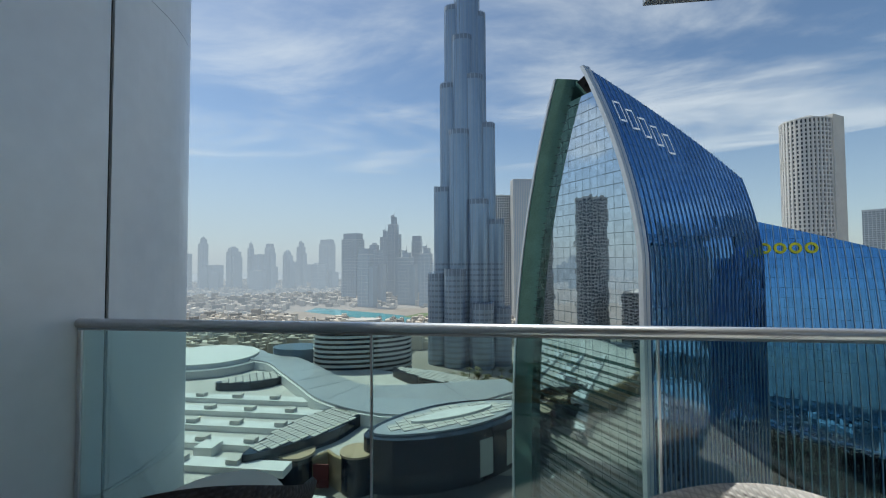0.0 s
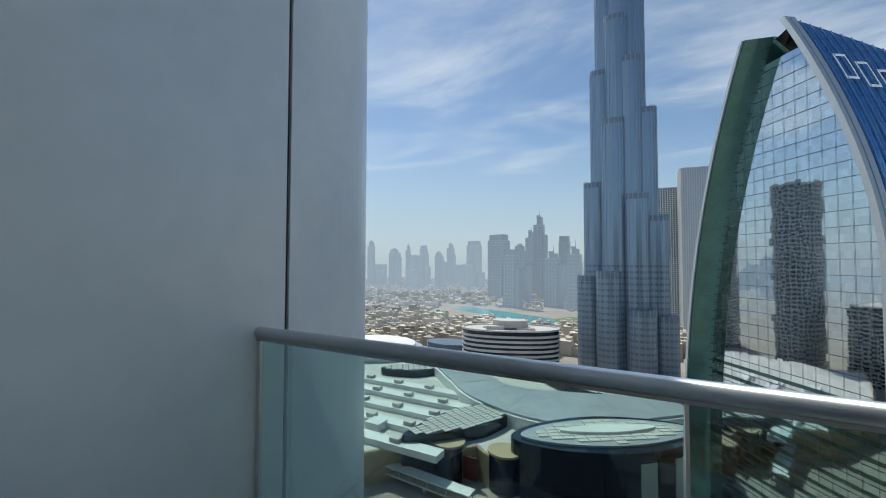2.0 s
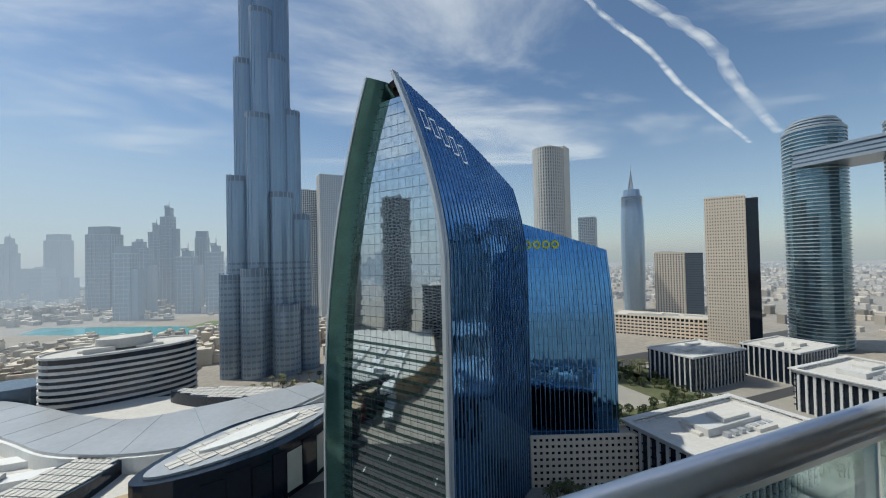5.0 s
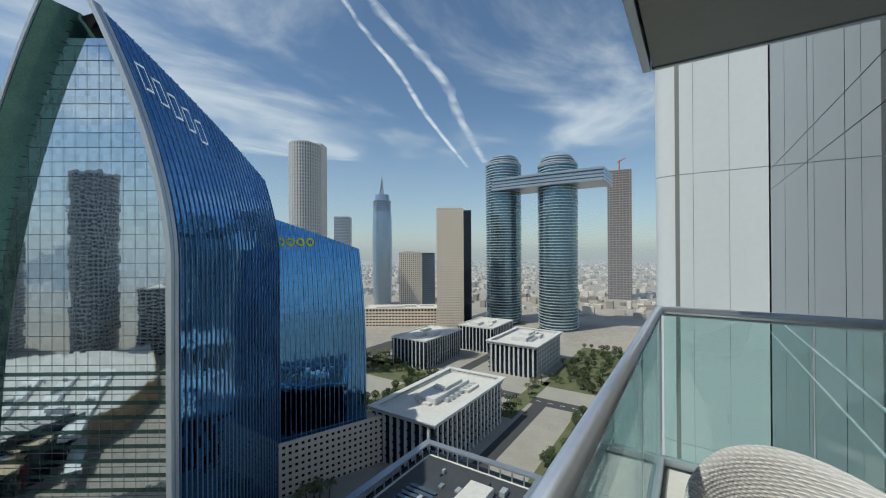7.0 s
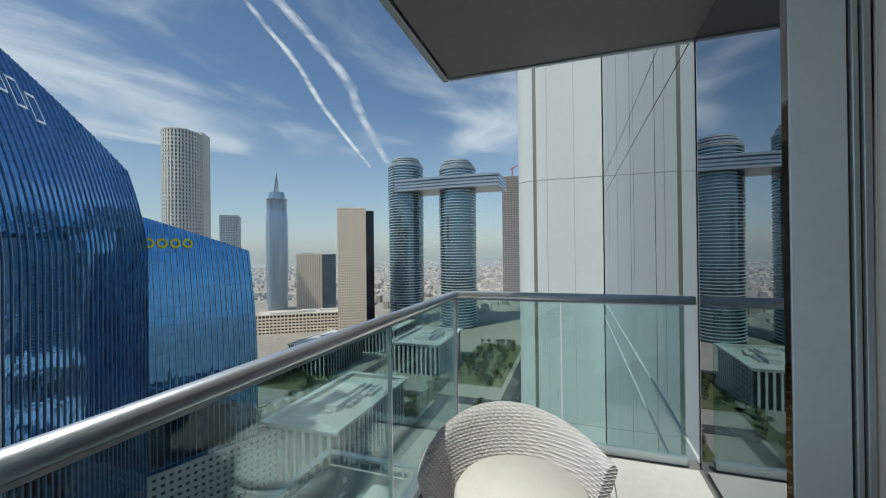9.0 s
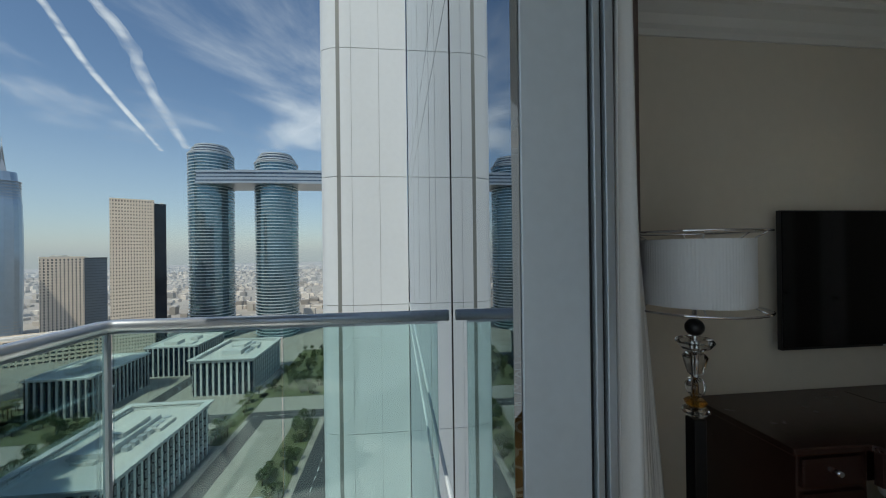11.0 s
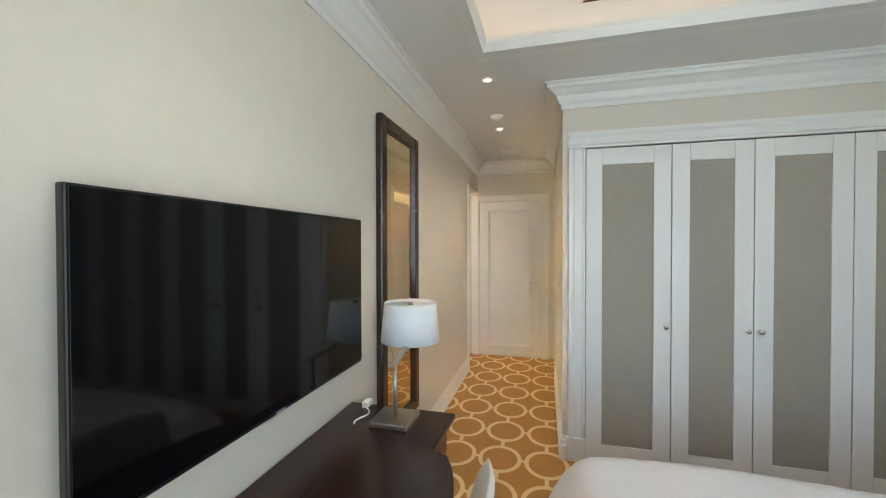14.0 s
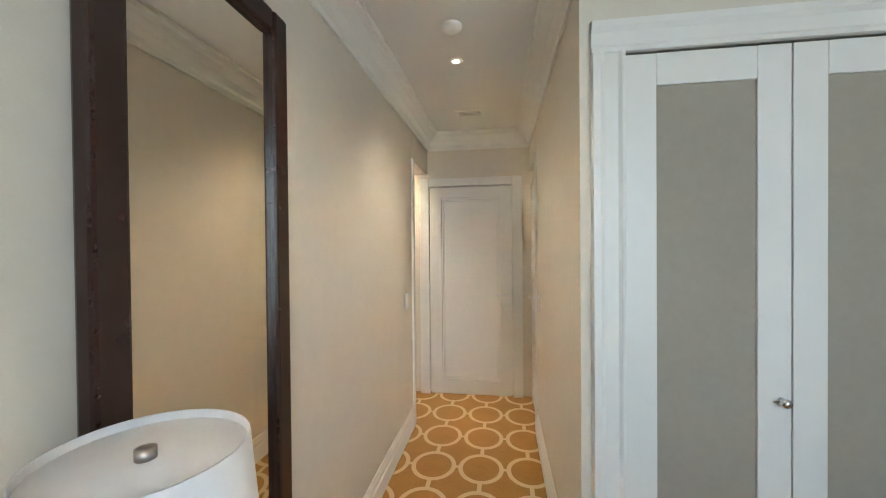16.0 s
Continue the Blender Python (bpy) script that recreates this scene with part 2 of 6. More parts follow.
end_wall = thing("wall_balcony_end", (0, 0, 0), 0, "smooth silver metal panels closing the balcony, with a dark joint", "wall", kind="structure")
Y_SEAM = -1.78
for z0, z1 in ((-3.5, -0.005), (0.0, 3.495), (3.5, 7.0)):
    part("panel", boxes((WALL_X, WALL_X + 1.7, Y_SEAM + 0.012, Y_OUT, z0, z1), bevel=0.004), M_SHADEPANEL, end_wall)
    part("rounded_panel", prism(nose(WALL_X, 1.7, Y_SEAM - 0.012, 1.34)[::-1], z0, z1), M_SHADEPANEL, end_wall)
part("joint", boxes((WALL_X + 0.02, WALL_X + 1.68, Y_SEAM - 0.02, Y_SEAM + 0.02, -3.5, 7.0)), M_RUBBER, end_wall)

# far column of the same house, rounded at its end
col = thing("facade_column", (-9.0, 0.1, 0), 0, "tall white panelled column with rounded edges and fine joints", "column", kind="structure")
arc = [(-0.45 + 0.45 * math.copysign(abs(math.cos(a)) ** 0.95, math.cos(a)), -1.50 - 0.88 * math.sin(a) ** 0.9) for a in np.linspace(0, math.pi, 40)]
for k in range(-5, 7):
    z0, z1 = 3.52 * k + 0.008, 3.52 * (k + 1) - 0.008
    part("panel", boxes((-0.9, 0, -0.742, 0.004, z0, z1)), M_PANEL, col)
    part("panel", boxes((-0.9, 0, -1.492, -0.750, z0, z1)), M_PANEL, col)
    part("rounded_panel", prism(arc[::-1], z0, z1), M_PANEL, col)
part("core", boxes((-0.88, -0.02, -1.9, -0.01, -115, 80)), M_SOFFIT, col)

# facade plane of the house: glass bands from the ground up, left of the balcony door
host = thing("facade_glazing", (0, 0, 0), 0, "dark coated glass wall of the tower mirroring the city", "glass wall", kind="structure")
JAMB_X = 0.745
Y_GLASS = 0.122
x_edges = [-60, -45, -30, -15, -9.0, -7.2, -5.4, -3.6, -1.8, RAIL_X + 0.008]
for a, b in zip(x_edges[:-1], x_edges[1:]):
    for z0, z1 in ((-115, -3.6), (-3.6, -0.41), (-0.41, 0.03), (0.03, 2.95), (2.95, 3.43), (3.43, 12), (12, 60)):
        part("pane", boxes((a + 0.012, b - 0.012, Y_GLASS, Y_GLASS + 0.02, z0 + 0.006, z1 - 0.006)), M_WINDOW, host)
    for z in (-0.41, 0.03):
        part("transom", boxes((a + 0.012, b - 0.012, Y_GLASS - 0.012, Y_GLASS + 0.01, z - 0.010, z + 0.010)), M_PANEL, host)
part("pane", boxes((RAIL_X + 0.013, JAMB_X - 0.004, Y_GLASS, Y_GLASS + 0.02, 0.0, 2.92)), M_WINDOW, host)
part("mullion", boxes((RAIL_X - 0.002, RAIL_X + 0.010, Y_GLASS - 0.004, Y_GLASS + 0.02, -0.02, 2.90), bevel=0.002), M_RUBBER, host)

# door reveal: wide grey post, track and gaskets
jamb = thing("door_frame", (0, 0, 0), 0, "grey metal frame of the open sliding balcony door", "door frame", kind="structure")
part("post", boxes((JAMB_X - 0.098, JAMB_X, 0.145, 0.328, 0.0, 2.90), bevel=0.004), M_FRAME, jamb)
part("gasket", boxes((JAMB_X - 0.08, JAMB_X - 0.012, 0.328, 0.339, 0.0, 2.90)), M_RUBBER, jamb)
part("door_stile", boxes((JAMB_X - 0.08, JAMB_X + 0.006, 0.339, 0.360, 0.02, 2.88), bevel=0.004), M_ALU, jamb)
part("gasket", boxes((JAMB_X - 0.08, JAMB_X - 0.006, 0.360, 0.369, 0.0, 2.90)), M_RUBBER, jamb)
part("inner_stile", boxes((JAMB_X - 0.08, JAMB_X + 0.012, 0.369, 0.394, 0.0, 2.90), bevel=0.003), M_ALU, jamb)
part("head", boxes((JAMB_X, 3.60, Y_OUT, Y_IN, 2.70, 2.92), bevel=0.004), M_FRAME, jamb)
part("sill", boxes((JAMB_X, 3.60, Y_OUT, Y_IN, -0.02, 0.015), bevel=0.003), M_ALU, jamb)
part("post", boxes((3.60, 3.70, Y_OUT, Y_IN, 0.0, 2.92), bevel=0.004), M_FRAME, jamb)

# room: walls with thickness
ROOM_X1 = 4.9
WARD_Y = 4.0
COR_X = 1.03
END_Y = 6.41
def wall(name, rows, m=M_WALLPAPER, label="cream textured wallpaper wall"):
    return tagged(part(name, boxes(*rows), m), label, "wall", kind="structure")

wall("wall_tv", [(-0.20, 0.0, Y_OUT + 0.05, 5.74, 0, 3.2)])
wall("wall_window_side", [(-0.2, JAMB_X - 0.10, Y_OUT + 0.05, Y_IN, 2.90, 3.2), (3.70, ROOM_X1, Y_OUT, Y_IN, 0, 3.2), (JAMB_X - 0.1, 3.7, Y_OUT + 0.01, Y_IN, 2.92, 3.2)])
wall("wall_east", [(ROOM_X1, ROOM_X1 + 0.2, Y_OUT, WARD_Y, 0, 3.2)])
wall("wall_wardrobe", [(COR_X, 1.10, WARD_Y, 5.74, 0, 3.2), (1.10, ROOM_X1, WARD_Y, WARD_Y + 0.08, 2.215, 3.2), (1.10, 1.165, WARD_Y, WARD_Y + 0.08, 0, 2.215), (1.10, ROOM_X1, 4.62, 4.7, 0, 3.2)])
wall("wall_vestibule", [(-0.9, -0.8, 5.6, END_Y + 0.2, 0, 3.2), (-0.8, -0.2, 5.64, 5.74, 0, 3.2), (1.75, 1.85, 5.6, END_Y + 0.2, 0, 3.2), (1.10, 1.75, 5.64, 5.74, 0, 3.2)])
wall("wall_over_openings", [(-0.2, 0.0, 5.752, END_Y + 0.03, 2.25, 3.2), (COR_X, 1.12, 5.752, END_Y + 0.03, 2.25, 3.2)])
wall("wall_end", [(-0.8, 0.0, END_Y + 0.03, END_Y + 0.2, 0, 3.2), (0.90, 1.75, END_Y + 0.03, END_Y + 0.2, 0, 3.2), (0.0, 0.90, END_Y + 0.03, END_Y + 0.2, 2.13, 3.2)])

# ceiling with a raised tray
TX0, TX1, TY0, TY1 = 0.561, 4.3, 0.95, 3.374
ceil = boxes((-0.2, ROOM_X1, Y_OUT + 0.06, TY0, CEIL_Z, CEIL_Z + 0.06), (-0.9, TX0, TY0, 6.6, CEIL_Z, CEIL_Z + 0.06),
             (TX0, ROOM_X1, TY1, 6.6, CEIL_Z, CEIL_Z + 0.06), (TX1, ROOM_X1, TY0, TY1, CEIL_Z, CEIL_Z + 0.06),
             (TX0 - 0.16, TX0 - 0.13, TY0 - 0.13, TY1 + 0.13, CEIL_Z + 0.06, 3.10), (TX1 + 0.13, TX1 + 0.16, TY0 - 0.13, TY1 + 0.13, CEIL_Z + 0.06, 3.10),
             (TX0 - 0.16, TX1 + 0.16, TY1 + 0.13, TY1 + 0.16, CEIL_Z + 0.06, 3.10), (TX0 - 0.16, TX1 + 0.16, TY0 - 0.16, TY0 - 0.13, CEIL_Z + 0.06, 3.10),
             (-0.9, ROOM_X1, Y_OUT + 0.05, 6.7, 3.10, 3.2))
tagged(part("ceiling", ceil, M_CEIL), "white painted ceiling with a raised tray", "ceiling", kind="structure")

# ---- the city ----
G_Z = -115.0
M_GROUND = mat("city_ground", (0.30, 0.27, 0.23), 0.9, 0, 0.25, 0.02, 0, 1)
M_TOWERGLASS = mat("blue_grey_tower_glass", (0.10, 0.14, 0.19), 0.12, 0.5, 0.15, 0.05)
M_PALEGLASS = mat("silver_blue_glass", (0.30, 0.39, 0.49), 0.30, 0.7, 0.06, 0.02)
M_SKYFIN = mat("steel_blue_fin", (0.33, 0.40, 0.48), 0.40, 0.5, 0.05, 0.03)
M_SKYBAND = mat("louvred_plant_band", (0.20, 0.25, 0.31), 0.5, 0.3, 0.15, 0.05)
M_TOWERWHITE = mat("white_tower_concrete", (0.55, 0.54, 0.52), 0.6, 0, 0.08, 0.05)
M_BEIGE = mat("beige_tower_stone", (0.74, 0.63, 0.50), 0.7, 0, 0.08, 0.05)
M_SILVER = mat("silver_cladding", (0.36, 0.39, 0.42), 0.32, 0.6, 0.08, 0.05)
M_DARKGLASS = mat("dark_blue_glass", (0.012, 0.02, 0.035), 0.08, 0.2, 0.2, 0.06)
M_ROOF = mat("pale_roof", (0.55, 0.53, 0.49), 0.8, 0, 0.12, 0.06)
M_MALLROOF = mat("grey_metal_roof", (0.42, 0.44, 0.46), 0.35, 0.25, 0.12, 0.04)

g = bmesh.new()
bmesh.ops.create_circle(g, cap_ends=True, radius=4700, segments=96)
for v in g.verts:
    v.co.z = G_Z
tagged(part("ground", g, M_GROUND), "sandy city ground reaching the hazy horizon", "ground", kind="structure")


def rect(w, d):
    return [(-w / 2, -d / 2), (w / 2, -d / 2), (w / 2, d / 2), (-w / 2, d / 2)]


def oval(a, b, n=28, p=2.0):
    out = []
    for k in np.linspace(0, 2 * math.pi, n, False):
        c, s = math.cos(k), math.sin(k)
        out.append((a * math.copysign(abs(c) ** (2 / p), c), b * math.copysign(abs(s) ** (2 / p), s)))
    return out


def grown(pts, o):
    n = len(pts)
    res = []
    for i in range(n):
        p, a, b = Vector(pts[i]), Vector(pts[i - 1]), Vector(pts[(i + 1) % n])
        d0, d1 = (p - a).normalized(), (b - p).normalized()
        n0, n1 = Vector((d0.y, -d0.x)), Vector((d1.y, -d1.x))
        nn = (n0 + n1) / max(0.3, 1 + n0.dot(n1))
        res.append((p.x + nn.x * o, p.y + nn.y * o))
    return res


def along(pts, step):
    """Even stations round an outline, with the outward direction."""
    n = len(pts)
    out = []
    for i in range(n):
        a, b = Vector(pts[i]), Vector(pts[(i + 1) % n])
        length = (b - a).length
        if length < 1e-6:
            continue
        d = (b - a) / length
        k = max(1, round(length / step))
        for j in range(k):
            out.append((a + d * (j + 0.5) * length / k, Vector((d.y, -d.x))))
    return out


def fins(pts, step, w, depth, z0, z1):
    bm = bmesh.new()
    for p, o in along(pts, step):
        s = Vector((-o.y, o.x)) * w / 2
        q = [p + s - o * 0.2, p - s - o * 0.2, p - s + o * depth, p + s + o * depth]
        lo = [bm.verts.new((v.x, v.y, z0)) for v in q]
        hi = [bm.verts.new((v.x, v.y, z1)) for v in q]
        bm.faces.new(hi[::-1])
        for i in range(4):
            bm.faces.new((lo[(i + 1) % 4], lo[i], hi[i], hi[(i + 1) % 4]))
    bmesh.ops.recalc_face_normals(bm, faces=bm.faces)
    return bm


def bands(pts, out, z0, z1, step, h):
    bm = bmesh.new()
    ring_pts = grown(pts, out)
    z = z0 + step
    while z <= z1 + 0.01:
        prism(ring_pts, z - h, z, bm)
        z += step
    return bm


def building(name, at, rz, pts, height, glass, trim, storey=3.8, band=1.0, bay=0.0, fin=0.6, depth=0.35, label="", category="building", base=0.0, roof=True, group="", band_trim=None):
    """A building on the ground: glass body, floor bands, upright piers and a roof with plant boxes."""
    t = thing(name, (at[0], at[1], G_Z + base), rz, label, category, group)
    part("glass_body", prism(pts, 0, height), glass, t)
    if band > 0:
        tagged(part("floor_band", bands(pts, depth * 0.8, 0, height, storey, band), band_trim or trim, t), kind="stuff")
    if bay > 0:
        tagged(part("pier", fins(pts, bay, fin, depth, 0, height), trim, t), kind="stuff")
    if roof:
        part("roof_slab", prism(grown(pts, depth + 0.1), height, height + 0.3), M_ROOF, t)
        rim = bmesh.new()
        outer, inner = grown(pts, depth + 0.12), grown(pts, -0.6)
        for i in range(len(pts)):
            j = (i + 1) % len(pts)
            vs = [rim.verts.new((*p, z)) for z in (height, height + 1.5) for p in (outer[i], outer[j], inner[j], inner[i])]
            for f in ((0, 1, 5, 4), (2, 3, 7, 6), (4, 5, 6, 7)):
                rim.faces.new([vs[k] for k in f])
        part("parapet", rim, trim, t)
        rnd = random.Random(int(abs(at[0]) + abs(at[1])))
        w = max(p[0] for p in pts) * 0.5
        d = max(p[1] for p in pts) * 0.5
        for k in range(4):
            cx, cy = rnd.uniform(-w, w), rnd.uniform(-d, d)
            a, b = w * rnd.uniform(0.2, 0.5), d * rnd.uniform(0.2, 0.5)
            part("plant_box", boxes((cx - a, cx + a, cy - b, cy + b, height + 0.3, height + rnd.uniform(1.5, 3.8))), M_ROOF, t)
    return t


# tall stepped skyscraper
sky = thing("skyscraper", (24, -452, G_Z), 0, "immense stepped silver-blue glass skyscraper tapering upwards in tiers", "skyscraper")
for mx, dy, r, zt in ((0, 0, 15, 620), (-15, -2, 12, 304), (-21, 4, 11, 208), (-28, 8, 11, 86), (-35, 12, 11, -13), (11, -2, 11, 294), (20, 2, 12, 160), (29, 6, 12, 48),
                      (37, 10, 11, -52), (-5, 8, 12, 262), (-9, 14, 12, 150), (7, 8, 12, 215), (12, 15, 12, 70), (-14, 22, 12, -8), (16, 24, 13, -45)):
    h, dx = zt - G_Z, -mx
    tier = part("tier", prism([(dx + x, dy + y) for x, y in oval(r, r, 20, 2.6)], 0, h), M_PALEGLASS, sky)
    lobe = [(dx + x, dy + y) for x, y in oval(r, r, 20, 2.6)]
    tagged(part("fin", fins(lobe, 4.6, 0.9, 0.45, 0, h + 2), M_SKYFIN, tier), kind="stuff")
    tagged(part("floor_band", bands(lobe, 0.2, 0, min(h, 118), 6.0, 2.2), M_SKYBAND, tier), kind="stuff")
    part("plant_band", prism(grown(lobe, 0.3), h - 5, h + 0.5), M_SKYBAND, tier)

# pointed-arch office tower: glass front between two leaves, curved long side
M_BLUEBACK = mat("blue_mirror_glass", (0.11, 0.29, 0.57), 0.02, 1.0, 0.10, 0.12, island=0.10)
M_CLEARFRONT = mat("silver_mirror_glass", (0.55, 0.62, 0.66), 0.02, 1.0, 0.06, 0.08, island=0.08)
M_GREENGLASS = mat("green_glass_leaf", (0.10, 0.22, 0.20), 0.10, 0.6, 0.3, 0.2, 0.4, 0.6)
M_RIB = mat("blue_facade_rib", (0.30, 0.42, 0.55), 0.32, 0.7)
M_EDGE = mat("pale_edge_cladding", (0.50, 0.53, 0.55), 0.4, 0.3, 0.05, 0.1)

C0, U, V = Vector((-46.0, -125.0)), Vector((-0.83, -0.558)), Vector((0.558, -0.83))
LEN = 75.0


def s_right(z):
    return 22.0 * (max(0.0, z) / 73.0) ** 1.6


def s_left(z):
    return 60.6 - 28.6 * (max(0.0, z + 100) / 171.0) ** 2.6


def top_z(a):
    f = a / LEN
    return 73 - 38 * (0.82 * f + 0.18 * f * f)


def at_leaf(a, s, z):
    p = C0 + U * a + V * s
    return (p.x, p.y, z - G_Z)


def panes(place, a_edges, floors, top, tilt, seed):
    """Curtain-wall panes, each set a hair out of true; place(a, out, z) gives a point of the wall."""
    rnd = random.Random(seed)
    bm = bmesh.new()
    for a0, a1 in zip(a_edges[:-1], a_edges[1:]):
        for z0, z1 in zip(floors[:-1], floors[1:]):
            t0, t1 = min(z1, top(a0)), min(z1, top(a1))
            if z0 >= min(t0, t1) - 0.2:
                continue
            u, v = rnd.gauss(0, tilt) * (a1 - a0), rnd.gauss(0, tilt) * (z1 - z0)
            bm.faces.new([bm.verts.new(place(a, o, z)) for a, o, z in
                          ((a0 + 0.03, -u - v, z0 + 0.04), (a1 - 0.03, u - v, z0 + 0.04), (a1 - 0.03, u + v, t1 - 0.04), (a0 + 0.03, v - u, t0 - 0.04))])
    return bm


def leaf(bm, a0, a1, fn, topf, off, nz=36, na=2, thick=0.0):
    cols = []
    for a in np.linspace(a0, a1, na):
        zt = topf(a)
        cols.append([bm.verts.new(at_leaf(a, fn(z) + off, z)) for z in np.linspace(G_Z, zt, nz)])
    for i in range(na - 1):
        for k in range(nz - 1):
            f = bm.faces.new((cols[i][k], cols[i + 1][k], cols[i + 1][k + 1], cols[i][k + 1]))
            f.smooth = True
    return bm


arch = thing("arched_office_tower", (0, 0, G_Z), 0, "pointed-arch office tower with blue mirror glass and pale ribs", "office tower")
FLOORS = list(np.arange(G_Z, 76, 3.9))
part("wall_core", leaf(bmesh.new(), 0.0, LEN, s_right, lambda a: top_z(a) - 0.3, 0.35, 48, 31), M_DARKGLASS, arch)
tagged(part("glass_side", panes(lambda a, o, z: at_leaf(a, s_right(z) + o, z), np.arange(0.0, LEN + 0.01, 1.25), FLOORS, top_z, 0.0032, 4), M_BLUEBACK, arch), kind="stuff")
ribs = bmesh.new()
for a in np.arange(1.2, LEN, 2.6):
    zt = top_z(a)
    prev = None
    for z in np.linspace(G_Z, zt, 40):
        q = [ribs.verts.new(at_leaf(a + da, s_right(z) - o, z)) for da, o in ((-0.08, 0.0), (-0.08, 0.34), (0.08, 0.34), (0.08, 0.0))]
        if prev:
            for i in range(3):
                ribs.faces.new((prev[i], prev[i + 1], q[i + 1], q[i]))
        prev = q
bmesh.ops.recalc_face_normals(ribs, faces=ribs.faces)
part("rib", ribs, M_RIB, arch)
# front glass, set back between the leaves
front = bmesh.new()
rnd = random.Random(17)
for z0 in np.arange(G_Z, 62, 2.1):
    z1 = z0 + 2.1
    for s0 in np.arange(1.0, 60, 1.7):
        s1 = s0 + 1.7
        zm = (z0 + z1) / 2
        lo, hi = s_right(zm) + 0.7, s_left(zm) - 3.4
        if s0 >= hi or s1 <= lo:
            continue
        p0, p1 = max(s0, lo), min(s1, hi)
        u, v = rnd.gauss(0, 0.0009), rnd.gauss(0, 0.0016)
        front.faces.new([front.verts.new(at_leaf(3.0 + o, s, z)) for s, o, z in ((p0, -u - v, z0), (p0, v - u, z1), (p1, u + v, z1), (p1, u - v, z0))])
tagged(part("glass_front", front, M_CLEARFRONT, arch), kind="stuff")
grid = bmesh.new()
for z in np.arange(G_Z + 4, 62, 4.2):
    a, b = s_right(z) + 0.8, s_left(z) - 3.5
    if b - a > 1:
        vs = [grid.verts.new(at_leaf(2.85, s, zz)) for s, zz in ((a, z), (b, z), (b, z + 0.13), (a, z + 0.13))]
        grid.faces.new(vs)
for s in np.arange(2.0, 58, 3.4):
    zs = [z for z in np.linspace(G_Z, 62, 120) if s_right(z) + 0.8 < s < s_left(z) - 3.5]
    vs = [grid.verts.new(at_leaf(2.85, ss, zz)) for ss, zz in ((s, zs[0]), (s + 0.08, zs[0]), (s + 0.08, zs[-1]), (s, zs[-1]))]
    grid.faces.new(vs)
part("mullions", grid, mat("front_mullion", (0.10, 0.14, 0.16), 0.4, 0.5), arch)
M_SPANDREL = mat("dark_green_spandrel", (0.05, 0.10, 0.10), 0.10, 0.7, 0.3, 0.3)
sp_bm = bmesh.new()
for z in np.arange(G_Z + 1.0, -34, 4.2):
    for s in np.arange(2.0, 58, 3.4):
        a, b = max(s + 0.12, s_right(z) + 0.8), min(s + 3.36, s_left(z) - 3.5)
        if b - a > 0.3:
            sp_bm.faces.new([sp_bm.verts.new(at_leaf(2.90, ss, zz)) for ss, zz in ((a, z), (b, z), (b, z + 1.1), (a, z + 1.1))])
tagged(part("spandrel", sp_bm, M_SPANDREL, arch), kind="stuff")
# edge of the right leaf and the green left leaf
edge = bmesh.new()
prev = None
for z in np.linspace(G_Z, 73, 50):
    q = [edge.verts.new(at_leaf(a, s_right(z) + o, z)) for a, o in ((-0.3, -0.2), (-0.3, 1.3), (3.0, 1.3), (3.0, -0.2))]
    if prev:
        for i in range(4):
            edge.faces.new((prev[i], prev[(i + 1) % 4], q[(i + 1) % 4], q[i]))
    prev = q
bmesh.ops.recalc_face_normals(edge, faces=edge.faces)
part("leaf_edge", edge, M_EDGE, arch)
lf = bmesh.new()
prev = None
for z in np.linspace(G_Z, 71, 50):
    q = [lf.verts.new(at_leaf(a, s_left(z) + o, z)) for a, o in ((-4.0, 0.0), (-4.0, -1.0), (3.2, -3.8), (12.0, -3.8), (12.0, 0.0))]
    if prev:
        for i in range(5):
            lf.faces.new((prev[i], prev[(i + 1) % 5], q[(i + 1) % 5], q[i]))
    prev = q
bmesh.ops.recalc_face_normals(lf, faces=lf.faces)
part("green_leaf", lf, M_GREENGLASS, arch)
gl = bmesh.new()
for z in np.arange(G_Z, 70, 3.0):
    vs = [gl.verts.new(at_leaf(a, s_left(zz) + o, zz)) for a, o, zz in ((-4.08, -0.2, z), (3.1, -3.9, z), (3.1, -3.9, z + 0.3), (-4.08, -0.2, z + 0.3))]
    gl.faces.new(vs)
part("leaf_joints", gl, M_DARKGLASS, arch)
le = bmesh.new()
prev = None
for z in np.linspace(G_Z, 71, 50):
    q = [le.verts.new(at_leaf(a, s_left(z) + o, z)) for a, o in ((-4.5, 0.4), (-4.5, -0.6), (-3.9, -0.6), (-3.9, 0.4))]
    if prev:
        for i in range(4):
            le.faces.new((prev[i], prev[(i + 1) % 4], q[(i + 1) % 4], q[i]))
    prev = q
bmesh.ops.recalc_face_normals(le, faces=le.faces)
part("leaf_edge", le, M_EDGE, arch)
# roof spine and rear wall close the shell
sh = bmesh.new()
r0 = [sh.verts.new(at_leaf(a, s_right(top_z(a)), top_z(a))) for a in np.linspace(3, LEN, 20)]
r1 = [sh.verts.new(at_leaf(a, s_left(top_z(a)) - 4, top_z(a) - 2)) for a in np.linspace(3, LEN, 20)]
for i in range(19):
    sh.faces.new((r0[i], r0[i + 1], r1[i + 1], r1[i]))
bk0 = [sh.verts.new(at_leaf(LEN, s_right(z), z)) for z in np.linspace(G_Z, 35, 12)]
bk1 = [sh.verts.new(at_leaf(LEN, 50, z)) for z in np.linspace(G_Z, 35, 12)]
for i in range(11):
    sh.faces.new((bk0[i], bk1[i], bk1[i + 1], bk0[i + 1]))
part("roof", sh, M_DARKGLASS, arch)

